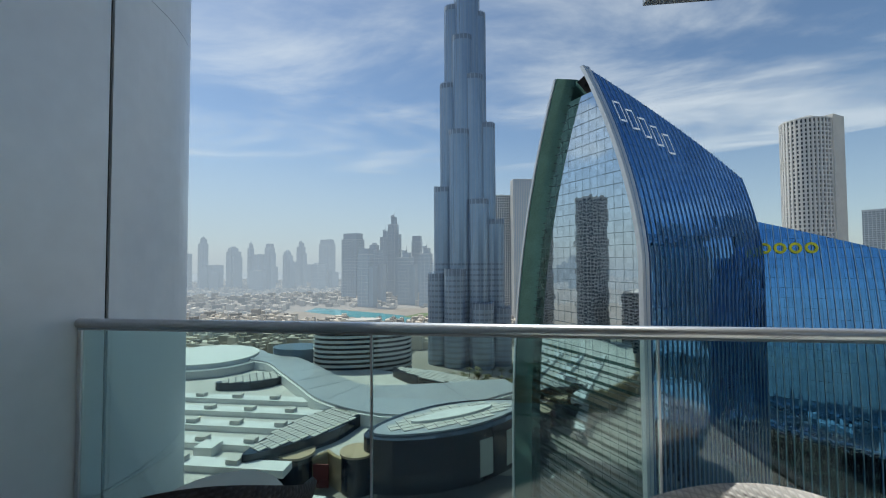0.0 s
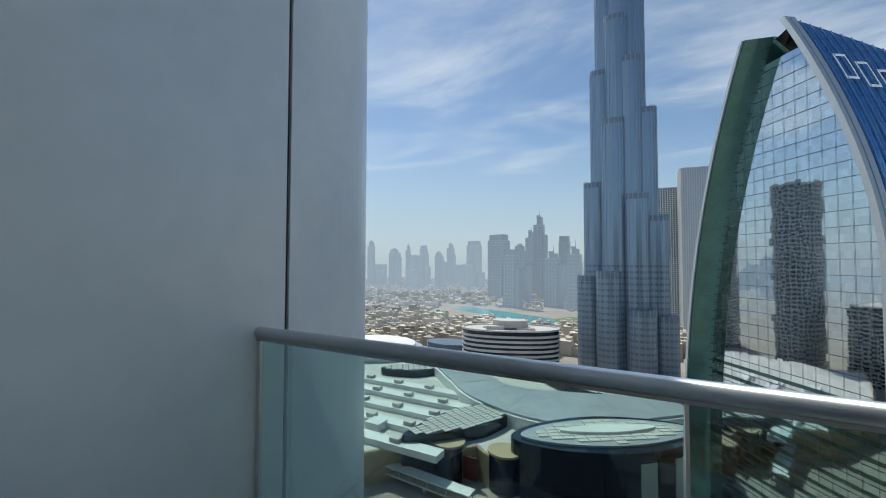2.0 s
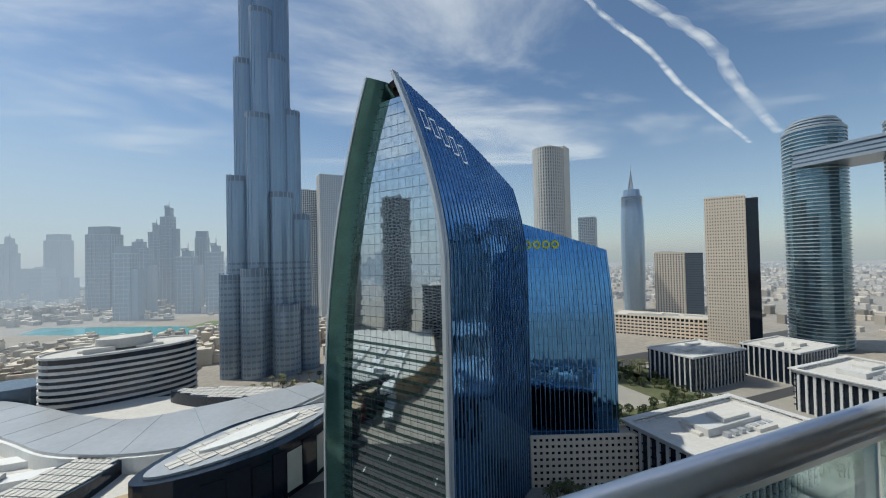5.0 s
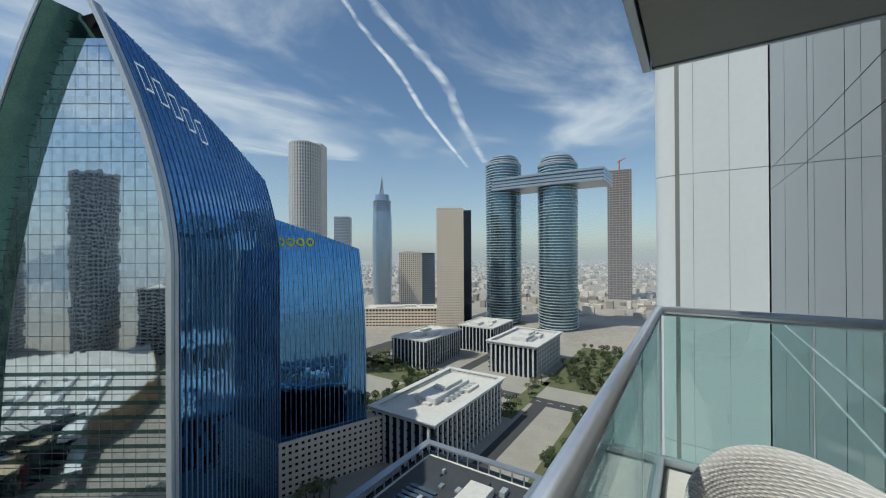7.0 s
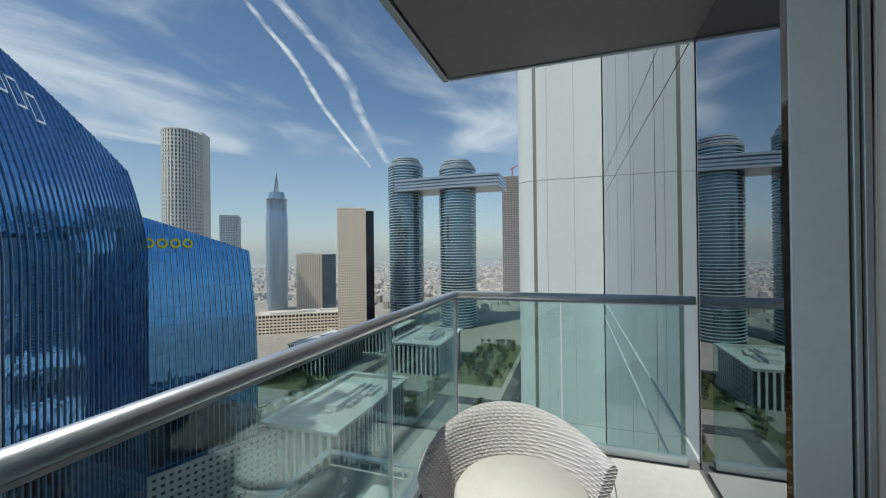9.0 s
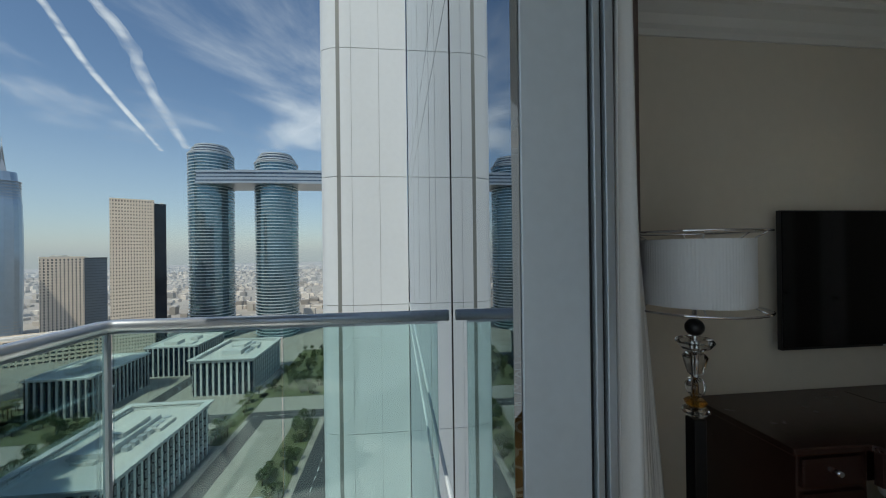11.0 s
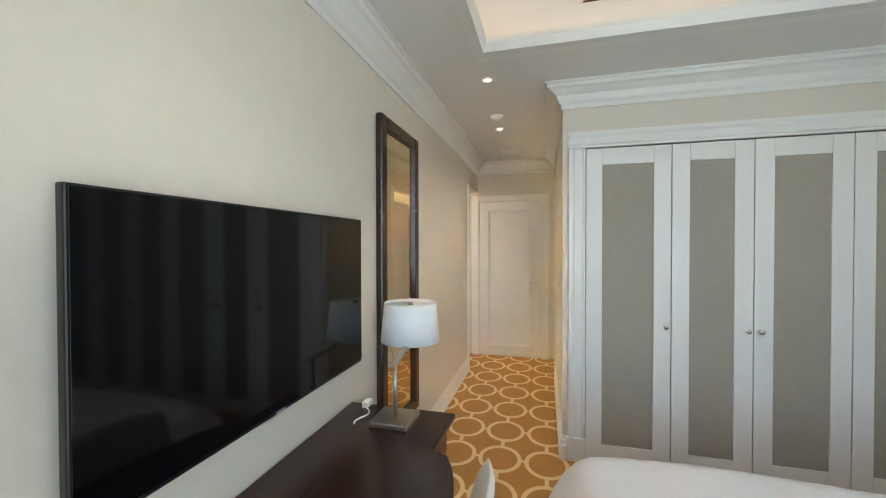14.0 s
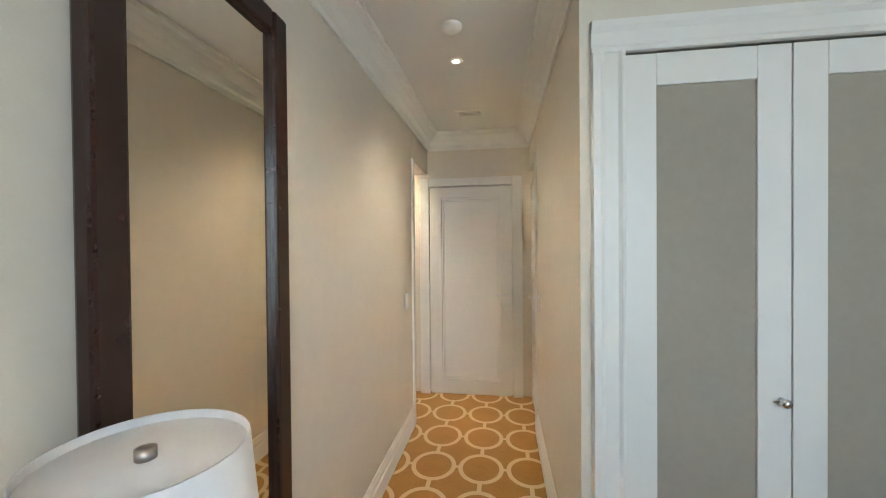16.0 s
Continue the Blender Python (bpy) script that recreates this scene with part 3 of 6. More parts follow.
# lower companion block with the same ribs
Q0, Q1 = Vector((-97.0, -172.0)), Vector((-150.0, -151.5))
QU = (Q1 - Q0).normalized()
QN = Vector((-QU.y, QU.x)) if Vector((-QU.y, QU.x)).dot(-Q0) > 0 else Vector((QU.y, -QU.x))
QL = (Q1 - Q0).length


def q_top(a):
    return 20.5 - 18.0 * (a / QL) ** 1.1


def q_at(a, o, z):
    lean = 2.5 * (max(0.0, z + 60) / 62.0) ** 2
    p = Q0 + QU * (a - (lean * a / QL)) + QN * (o - lean * 1.2)
    return (p.x, p.y, z - G_Z)


block = thing("blue_office_block", (0, 0, G_Z), 0, "lower blue mirror-glass office block with a sloping top", "office block")
qb = bmesh.new()
cols = [[qb.verts.new(q_at(a, -0.4, z)) for z in np.linspace(G_Z, q_top(a), 24)] for a in np.linspace(0, QL, 16)]
for i in range(15):
    for k in range(23):
        qb.faces.new((cols[i][k], cols[i + 1][k], cols[i + 1][k + 1], cols[i][k + 1])).smooth = True
side = [[qb.verts.new(q_at(QL, -o, z)) for z in np.linspace(G_Z, q_top(QL), 24)] for o in (0.4, 16)]
for k in range(23):
    qb.faces.new((side[0][k], side[1][k], side[1][k + 1], side[0][k + 1]))
tp = [qb.verts.new(q_at(a, o, q_top(a))) for a, o in ((0, -0.4), (QL, -0.4), (QL, -16), (0, -16))]
qb.faces.new(tp)
bmesh.ops.recalc_face_normals(qb, faces=qb.faces)
part("wall_core", qb, M_DARKGLASS, block)
tagged(part("glass_side", panes(lambda a, o, z: q_at(a, o, z), np.linspace(0.0, QL, 46), FLOORS, q_top, 0.0035, 9), M_BLUEBACK, block), kind="stuff")
qr = bmesh.new()
for a in np.arange(0.5, QL, 2.4):
    prev = None
    for z in np.linspace(G_Z, q_top(a), 24):
        q = [qr.verts.new(q_at(a + da, o, z)) for da, o in ((-0.11, 0.0), (-0.11, 0.40), (0.11, 0.40), (0.11, 0.0))]
        if prev:
            for i in range(3):
                qr.faces.new((prev[i], prev[i + 1], q[i + 1], q[i]))
        prev = q
bmesh.ops.recalc_face_normals(qr, faces=qr.faces)
part("rib", qr, M_RIB, block)

# podium under the block
building("tan_podium", (-127.1, -163.3), -21, rect(66, 10), 24, M_DARKGLASS, M_BEIGE, 3.2, 1.7, 3.0, 1.5, 0.5, "tan stone podium with rows of small square windows")

M_TEALGLASS = mat("teal_tower_glass", (0.11, 0.20, 0.24), 0.08, 0.7, 0.15, 0.05)
M_TWIN = mat("pale_silver_balcony", (0.46, 0.49, 0.51), 0.4, 0.35, 0.08, 0.05)
def roof_frame(t, w, d, z, rise, width, m):
    """An open frame of flat beams on short posts round a roof."""
    for x0, x1, y0, y1 in ((-w / 2 - 3, w / 2 + 3, -d / 2 - 3, -d / 2 - 3 + width), (-w / 2 - 3, w / 2 + 3, d / 2 + 3 - width, d / 2 + 3),
                           (-w / 2 - 3, -w / 2 - 3 + width, -d / 2 - 3 + width, d / 2 + 3 - width), (w / 2 + 3 - width, w / 2 + 3, -d / 2 - 3 + width, d / 2 + 3 - width)):
        part("roof_beam", boxes((x0, x1, y0, y1, z + rise - 0.7, z + rise)), m, t)
    for x in np.arange(-w / 2 + 0.8, w / 2, 5.0):
        for y in (-d / 2 + 0.4, d / 2 - 0.8):
            part("roof_post", boxes((x, x + 0.5, y, y + 0.5, z - 0.2, z + rise - 0.6)), m, t)
    for y in np.arange(-d / 2 + 5, d / 2 - 4, 5.0):
        for x in (-w / 2 + 0.3, w / 2 - 0.8):
            part("roof_post", boxes((x, x + 0.5, y, y + 0.5, z - 0.2, z + rise - 0.6)), m, t)


# towers, far to near
building("residential_tower", (-72, -800), 8, rect(46, 30), 280, M_PALEGLASS, M_TOWERWHITE, 3.6, 0.8, 3.5, 1.4, 0.7, "slender white residential tower with ribbed balconies", "tower")
building("residential_tower", (-30, -840), 8, rect(36, 30), 255, M_TOWERGLASS, M_TOWERWHITE, 3.6, 0.8, 4, 1.0, 0.5, "slender grey-white residential tower", "tower")
ct = building("curved_tower", (-425, -562), 30, oval(35, 24, 40, 2.2), 296, M_DARKGLASS, M_TOWERWHITE, 5.6, 2.0, 5.4, 2.3, 1.6, "curved tower with a lattice of white balconies", "tower")
part("end_slab", prism([(-26, 18), (2, 18), (2, 27), (-26, 27)], 0, 302), M_ROOF, ct, "plain pale end wall")
for k in range(9):
    part("crown_fin", boxes((-22 + 5 * k, -21 + 5 * k, -18, 12, 296, 303)), M_TOWERWHITE, ct)
building("grey_tower", (-715, -790), 40, rect(44, 40), 205, M_TOWERGLASS, M_SILVER, 4, 1, 5, 0.8, 0.4, "plain grey tower with a notched top", "tower")
building("beige_tower", (-478, -303), 33, rect(34, 38), 176, M_DARKGLASS, M_BEIGE, 3.7, 2.2, 2.6, 1.6, 0.4, "tall beige stone tower with a grid of small windows", "tower")
building("beige_office", (-612, -482), 40, rect(52, 44), 112, M_DARKGLASS, M_BEIGE, 4, 1.6, 4, 2.4, 0.5, "beige office building with a dark glass front", "office")
building("low_podium", (-480, -385), 33, rect(40, 130), 26, M_DARKGLASS, M_BEIGE, 4.5, 2.4, 5, 1.6, 0.4, "long low beige podium building with window bands")
for (x, y, h) in ((-578, -262, 252), (-573, -172, 240)):
    tw_t = building("twin_tower", (x, y), 20, oval(35, 28, 36), h, M_TEALGLASS, M_TWIN, 4.2, 1.1, 0, 0.5, 1.2, "rounded silver glass tower banded with balconies", "tower", group="twin towers")
    for k, (rx, ry, dx, z0, z1) in enumerate(((32, 25, 0, 0, 5), (29, 23, -2, 5, 10), (24, 20, -5, 10, 15))):
        part("crown_glass", prism([(px + dx, py) for px, py in oval(rx, ry, 36)], h + z0, h + z1 - 1.6), M_TOWERGLASS, tw_t)
        part("crown_step", prism([(px + dx, py) for px, py in oval(rx + 1.5, ry + 1.5, 36)], h + z1 - 1.6, h + z1), M_TWIN, tw_t)
building("construction_tower", (-1000, -150), 8, rect(62, 50), 300, mat("raw_concrete", (0.10, 0.085, 0.08), 0.8, 0, 0.2, 0.03), mat("rusty_formwork", (0.30, 0.23, 0.19), 0.8, 0, 0.2, 0.1), 5.5, 1.6, 7, 1.2, 0.9, "unfinished brown concrete tower", "tower")
for k, (x, y, w, d) in enumerate(((-335, -242, 68, 42), (-420, -215, 60, 45))):
    building("dark_office", (x, y), 1, rect(w, d), 27, M_DARKGLASS, M_TOWERWHITE, 4.4, 0.5, 4.5, 1.1, 0.8, "low dark-glass office block with white upright fins", "office", group="office blocks", band_trim=M_DARKGLASS)
for k, (x, y, w, d) in enumerate(((-197, -132, 80, 40), (-368, -144, 72, 46))):
    wo = building("white_office", (x, y), 0, rect(w, d), 27, M_DARKGLASS, M_TOWERWHITE, 4.4, 0.5, 4.8, 1.5, 1.2, "low white stone office block with a flat roof", "office", group="office blocks", band_trim=M_DARKGLASS)
    roof_frame(wo, w, d, 27.3, 2.6, 3.6, M_TOWERWHITE)
    part("penthouse", boxes((-w * 0.28, w * 0.22, -d * 0.20, d * 0.14, 27.3, 31.0)), M_TOWERWHITE, wo)
    part("penthouse", boxes((-w * 0.20, w * 0.05, -d * 0.12, d * 0.10, 31.0, 33.0)), M_ROOF, wo)
    for q in range(7):
        part("roof_unit", boxes((-w * 0.30 + q * 5.2, -w * 0.30 + q * 5.2 + 3.0, d * 0.18, d * 0.18 + 2.6, 27.3, 29.4)), M_MALLROOF, wo)
dr = building("dark_roofed_office", (-100, -77), 0, rect(78, 50), 25, M_DARKGLASS, M_DARKGLASS, 4.2, 0.8, 4, 0.4, 0.5, "dark office block with solar frames on its roof", "office")
M_DARKROOF = mat("dark_roof_deck", (0.045, 0.05, 0.055), 0.7, 0, 0.3, 0.15)
part("dark_deck", boxes((-37, 37, -23, 23, 25.3, 25.5)), M_DARKROOF, dr)
roof_frame(dr, 78, 50, 25.5, 4.0, 3.2, M_SILVER)
rnd = random.Random(8)
for k in range(34):
    x, y, w = rnd.uniform(-33, 30), rnd.uniform(-19, 16), rnd.uniform(1.2, 4.5)
    part("roof_unit", boxes((x, x + w, y, y + w * 0.6, 25.5, 25.5 + rnd.uniform(0.5, 1.8))), rnd.choice((M_SILVER, M_DARKROOF, M_MALLROOF)), dr)
for k in range(9):
    part("solar_row", boxes((-16 + 2.6 * k, -14.4 + 2.6 * k, -17, -5, 26.0, 26.25)), M_TOWERGLASS, dr)
building("curved_hotel", (122, -365), 20, oval(46, 22, 36, 2.2), 52, M_DARKGLASS, M_TOWERWHITE, 4.4, 2.1, 0, 0.5, 1.0, "curved hotel wrapped in pale horizontal bands", "hotel")


# ---- balcony rail and furniture ----
RAIL_R = 0.030
rail = thing("balcony_railing", (0, 0, 0), 0, "steel handrail over frameless green-tinted glass panels", "railing")
rr = bmesh.new()
pts = [(WALL_X, RAIL_Y), (RAIL_X + 0.05, RAIL_Y), (RAIL_X, RAIL_Y + 0.05), (RAIL_X, 0.102)]
prev = None
for i, (x, y) in enumerate(pts):
    d = Vector(pts[min(i + 1, 3)]) - Vector(pts[max(i - 1, 0)])
    d.normalize()
    s = Vector((-d.y, d.x))
    q = [rr.verts.new((x + s.x * RAIL_R * math.cos(k), y + s.y * RAIL_R * math.cos(k), 1.155 - RAIL_R + RAIL_R * math.sin(k))) for k in np.linspace(0, 2 * math.pi, 20, False)]
    if prev:
        for k in range(20):
            rr.faces.new((prev[k], prev[(k + 1) % 20], q[(k + 1) % 20], q[k])).smooth = True
    else:
        rr.faces.new(q)
    prev = q
rr.faces.new(prev)
bmesh.ops.recalc_face_normals(rr, faces=rr.faces)
part("handrail", rr, M_STEEL, rail)
g_edges = [WALL_X - 0.03, 2.32, 0.80, RAIL_X + 0.02]
for b, a in zip(g_edges[:-1], g_edges[1:]):
    p = part("glass_panel", boxes((a + 0.006, b - 0.006, RAIL_Y - 0.008, RAIL_Y + 0.008, 0.04, 1.09), bevel=0.002), M_BALGLASS, rail)
    p.visible_shadow = False
for a, b in ((RAIL_Y + 0.03, -0.78), (-0.77, 0.04)):
    p = part("glass_panel", boxes((RAIL_X - 0.008, RAIL_X + 0.008, a, b, 0.04, 1.09), bevel=0.002), M_BALGLASS, rail)
    p.visible_shadow = False
part("base_channel", boxes((RAIL_X - 0.03, WALL_X, RAIL_Y - 0.03, RAIL_Y + 0.03, 0.0, 0.05), bevel=0.004), M_ALU, rail)
part("base_channel", boxes((RAIL_X - 0.03, RAIL_X + 0.03, RAIL_Y + 0.03, 0.04, 0.0, 0.05), bevel=0.004), M_ALU, rail)
part("glazing_strip", boxes((RAIL_X - 0.012, WALL_X, RAIL_Y - 0.014, RAIL_Y + 0.014, 1.085, 1.098)), M_ALU, rail)
part("glazing_strip", boxes((RAIL_X - 0.014, RAIL_X + 0.014, RAIL_Y + 0.02, 0.04, 1.085, 1.098)), M_ALU, rail)
for x in g_edges[1:-1]:
    part("clamp_post", boxes((x - 0.005, x + 0.005, RAIL_Y - 0.011, RAIL_Y + 0.011, 0.05, 1.09)), M_STEEL, rail)
part("corner_post", boxes((RAIL_X - 0.014, RAIL_X + 0.014, RAIL_Y - 0.014, RAIL_Y + 0.014, 0.05, 1.10), bevel=0.003), M_ALU, rail)
part("wall_post", boxes((WALL_X - 0.028, WALL_X - 0.002, RAIL_Y - 0.012, RAIL_Y + 0.012, 0.05, 1.09), bevel=0.003), M_STEEL, rail)


def weave_mat(name, color):
    m = mat(name, color, 0.7, 0, 0.1, 30)
    nd, ln = m.node_tree.nodes, m.node_tree.links
    tc = nd.new("ShaderNodeTexCoord")
    wv = nd.new("ShaderNodeTexWave")
    wv.wave_type = "BANDS"
    wv.bands_direction = "DIAGONAL"
    wv.inputs["Scale"].default_value = 16
    wv.inputs["Distortion"].default_value = 0.6
    ck = nd.new("ShaderNodeTexWave")
    ck.bands_direction = "Z"
    ck.inputs["Scale"].default_value = 18
    ml = nd.new("ShaderNodeMath")
    ml.operation = "MULTIPLY"
    ln.new(tc.outputs["Object"], wv.inputs["Vector"])
    ln.new(tc.outputs["Object"], ck.inputs["Vector"])
    ln.new(wv.outputs["Fac"], ml.inputs[0])
    ln.new(ck.outputs["Fac"], ml.inputs[1])
    bp = nd.new("ShaderNodeBump")
    bp.inputs["Strength"].default_value = 0.9
    bp.inputs["Distance"].default_value = 0.006
    ln.new(ml.outputs[0], bp.inputs["Height"])
    ln.new(bp.outputs[0], nd["Principled BSDF"].inputs["Normal"])
    src = nd["Principled BSDF"].inputs["Base Color"].links[0].from_socket
    mx = nd.new("ShaderNodeMix")
    mx.data_type = "RGBA"
    mx.inputs["B"].default_value = (color[0] * 0.45, color[1] * 0.45, color[2] * 0.46, 1)
    gap = nd.new("ShaderNodeMapRange")
    gap.inputs["From Min"].default_value = 0.0
    gap.inputs["From Max"].default_value = 0.22
    gap.inputs["To Min"].default_value = 0.5
    gap.inputs["To Max"].default_value = 0.0
    ln.new(ml.outputs[0], gap.inputs["Value"])
    ln.new(gap.outputs[0], mx.inputs["Factor"])
    ln.new(src, mx.inputs["A"])
    ln.new(mx.outputs["Result"], nd["Principled BSDF"].inputs["Base Color"])
    return m


M_WEAVE = weave_mat("pale_woven_strap", (0.58, 0.56, 0.55))
M_WEAVE_DARK = weave_mat("dark_woven_strap", (0.055, 0.052, 0.055))
M_CUSHION = mat("off_white_cushion", (0.66, 0.63, 0.58), 0.85, 0, 0.05, 12, 0.1, 200)


def tub_chair(at, rz, weave, label, rise=0.265, wide=0.33):
    """A rounded tub chair: the back and arms wrap the seat in one woven shell, highest at the back."""
    t = thing("tub_chair", at, rz, label, "chair", "balcony chairs")
    n, m = 40, 12
    bm = bmesh.new()
    outer, inner = [], []
    for a in np.linspace(-1.50, 1.50, n):
        back = 0.5 + 0.5 * math.cos(a * 1.68)
        top = 0.41 + rise * back ** 1.3
        co, ci = [], []
        for k in range(m):
            f = k / (m - 1)
            z = 0.16 + (top - 0.16) * f
            r = wide + 0.09 * f ** 0.8 + 0.05 * f * back
            rim = 0.03 * math.sqrt(max(0.0, 1 - max(0.0, (f - 0.85) / 0.15) ** 2))
            dx, dy = math.sin(a) * 1.05, math.cos(a)
            co.append(bm.verts.new((dx * (r + rim), dy * (r + rim), z)))
            ci.append(bm.verts.new((dx * (r - rim), dy * (r - rim), z)))
        outer.append(co)
        inner.append(ci)
    for i in range(n - 1):
        for k in range(m - 1):
            bm.faces.new((outer[i][k], outer[i][k + 1], outer[i + 1][k + 1], outer[i + 1][k])).smooth = True
            bm.faces.new((inner[i][k], inner[i + 1][k], inner[i + 1][k + 1], inner[i][k + 1])).smooth = True
        bm.faces.new((outer[i][-1], inner[i][-1], inner[i + 1][-1], outer[i + 1][-1])).smooth = True
        bm.faces.new((outer[i][0], outer[i + 1][0], inner[i + 1][0], inner[i][0]))
    for i in (0, n - 1):
        for k in range(m - 1):
            bm.faces.new((outer[i][k], inner[i][k], inner[i][k + 1], outer[i][k + 1]))
    bmesh.ops.recalc_face_normals(bm, faces=bm.faces)
    part("woven_shell", bm, weave, t)
    part("cushion", lathe([(0.0, 0.26), (0.28, 0.26), (0.315, 0.275), (0.32, 0.315), (0.30, 0.345), (0.0, 0.355)], 36), M_CUSHION, t, "round off-white seat cushion")
    part("seat_base", lathe([(0.0, 0.14), (0.325, 0.14), (0.33, 0.258), (0.0, 0.258)], 36), weave, t)
    for k in range(4):
        a = math.pi / 4 + k * math.pi / 2
        part("leg", tube((0.22 * math.cos(a), 0.22 * math.sin(a), 0.0), (0.24 * math.cos(a), 0.24 * math.sin(a), 0.16), 0.014, 10), M_BLACK, t)
    return t


tub_chair((0.78, -0.93, 0.0), 112, M_WEAVE, "pale woven tub chair with a cushion, half in sunlight", 0.155, 0.36)
tub_chair((2.97, -1.22, 0.0), 23, M_WEAVE_DARK, "dark woven tub chair standing in shade by the rail")

# ---- bedroom ----
def carpet_mat():
    m = mat("ring_carpet", (0.40, 0.20, 0.05), 0.95, 0, 0.16, 7.0, 0.5, 420)
    nd, ln = m.node_tree.nodes, m.node_tree.links
    b = nd["Principled BSDF"]
    tc = nd.new("ShaderNodeTexCoord")

    def op(kind, *ins):
        n = nd.new("ShaderNodeMath")
        n.operation = kind
        for k, v in enumerate(ins):
            if isinstance(v, (int, float)):
                n.inputs[k].default_value = v
            else:
                ln.new(v, n.inputs[k])
        return n.outputs[0]

    sp = nd.new("ShaderNodeSeparateXYZ")
    ln.new(tc.outputs["Object"], sp.inputs[0])
    px, py = 0.325, 0.42
    u = op("SUBTRACT", op("FRACT", op("DIVIDE", op("ADD", sp.outputs[0], 9.9635), px)), 0.5)
    v = op("SUBTRACT", op("FRACT", op("DIVIDE", op("ADD", sp.outputs[1], 10.61), py)), 0.5)
    u, v = op("MULTIPLY", u, px), op("MULTIPLY", v, py)
    r = op("SQRT", op("ADD", op("MULTIPLY", op("MULTIPLY", u, u), 1.30), op("MULTIPLY", v, v)))
    ringm = op("LESS_THAN", op("ABSOLUTE", op("SUBTRACT", r, 0.158)), 0.017)
    bar_u = op("MULTIPLY", op("LESS_THAN", op("ABSOLUTE", v), 0.014), op("GREATER_THAN", r, 0.158))
    bar_v = op("MULTIPLY", op("LESS_THAN", op("ABSOLUTE", u), 0.014), op("GREATER_THAN", r, 0.158))
    fac = op("MAXIMUM", ringm, op("MAXIMUM", bar_u, bar_v))
    src = b.inputs["Base Color"].links[0].from_socket
    mx = nd.new("ShaderNodeMix")
    mx.data_type = "RGBA"
    ln.new(fac, mx.inputs["Factor"])
    ln.new(src, mx.inputs["A"])
    mx.inputs["B"].default_value = (0.70, 0.52, 0.30, 1)
    ln.new(mx.outputs["Result"], b.inputs["Base Color"])
    return m


tagged(part("floor", boxes((-0.9, ROOM_X1, Y_IN, END_Y + 0.1, -0.12, 0.0)), carpet_mat()), "ochre carpet with a pattern of cream rings", "floor", kind="structure")

# mouldings
CROWN = [(0.0, 2.485), (0.012, 2.485), (0.014, 2.515), (0.03, 2.53), (0.045, 2.57), (0.085, 2.605), (0.105, 2.612), (0.11, 2.635), (0.125, 2.638), (0.125, 2.65)]
crown_path = [(ROOM_X1, WARD_Y), (COR_X, WARD_Y), (COR_X, END_Y + 0.03), (0.0, END_Y + 0.03), (0.0, Y_IN + 0.01)]
tagged(part("crown_moulding", sweep(CROWN, crown_path), M_WHITEPAINT), "white stepped crown moulding under the ceiling", "moulding", kind="structure")
BASE = [(0.0, 0.0), (0.022, 0.0), (0.022, 0.10), (0.016, 0.112), (0.016, 0.135), (0.008, 0.15), (0.006, 0.165), (0.0, 0.168)]
tagged(part("baseboard", sweep(BASE, [(0.0, 5.66), (0.0, Y_IN + 0.01)]), M_WHITEPAINT), "cream stepped baseboard", "baseboard", kind="structure")
tagged(part("baseboard", sweep(BASE, [(1.058, WARD_Y), (COR_X, WARD_Y), (COR_X, 5.66)]), M_WHITEPAINT), "cream stepped baseboard", "baseboard", kind="structure")

# tray edge and cove
TRIM = [(0.0, CEIL_Z - 0.025), (-0.05, CEIL_Z - 0.025), (-0.05, CEIL_Z), (0.0, CEIL_Z + 0.005), (0.02, CEIL_Z + 0.045), (0.02, CEIL_Z + 0.075), (-0.02, CEIL_Z + 0.075)]
tray_path = [(TX0, TY0), (TX1, TY0), (TX1, TY1), (TX0, TY1)]
tagged(part("tray_trim", sweep(TRIM, tray_path, closed=True), M_WHITEPAINT), "white moulded edge of the ceiling tray", "trim", kind="structure")
M_COVE = glow("warm_cove_strip", (1.0, 0.62, 0.30), 0.55)
cove = thing("cove_light", (0, 0, 0), 0, "warm light strip hidden in the ceiling tray", "light")
for r in ((TX0 - 0.10, TX0 - 0.06, TY0, TY1), (TX0, TX1, TY1 + 0.06, TY1 + 0.10), (TX0, TX1, TY0 - 0.10, TY0 - 0.06), (TX1 + 0.06, TX1 + 0.10, TY0, TY1)):
    part("strip", boxes((*r, CEIL_Z + 0.062, CEIL_Z + 0.075)), M_COVE, cove)
vent = thing("ceiling_grille", (0, 0, 0), 0, "long slatted air grille in the ceiling tray", "grille")
part("backing", boxes((1.12, 2.95, TY1 + 0.118, TY1 + 0.128, 2.925, 3.015)), mat("dark_duct", (0.08, 0.05, 0.03), 0.8), vent)
for k in range(7):
    part("slat", boxes((1.12, 2.95, TY1 + 0.100, TY1 + 0.116, 2.93 + k * 0.0125, 2.936 + k * 0.0125)), M_WHITEPAINT, vent)
for x in (1.11, 1.72, 2.33, 2.95):
    part("frame_bar", boxes((x - 0.006, x + 0.006, TY1 + 0.098, TY1 + 0.118, 2.92, 3.02)), M_WHITEPAINT, vent)

# downlights, detectors, air slot
M_LAMPGLOW = glow("downlight_glow", (1.0, 0.80, 0.55), 1.2)


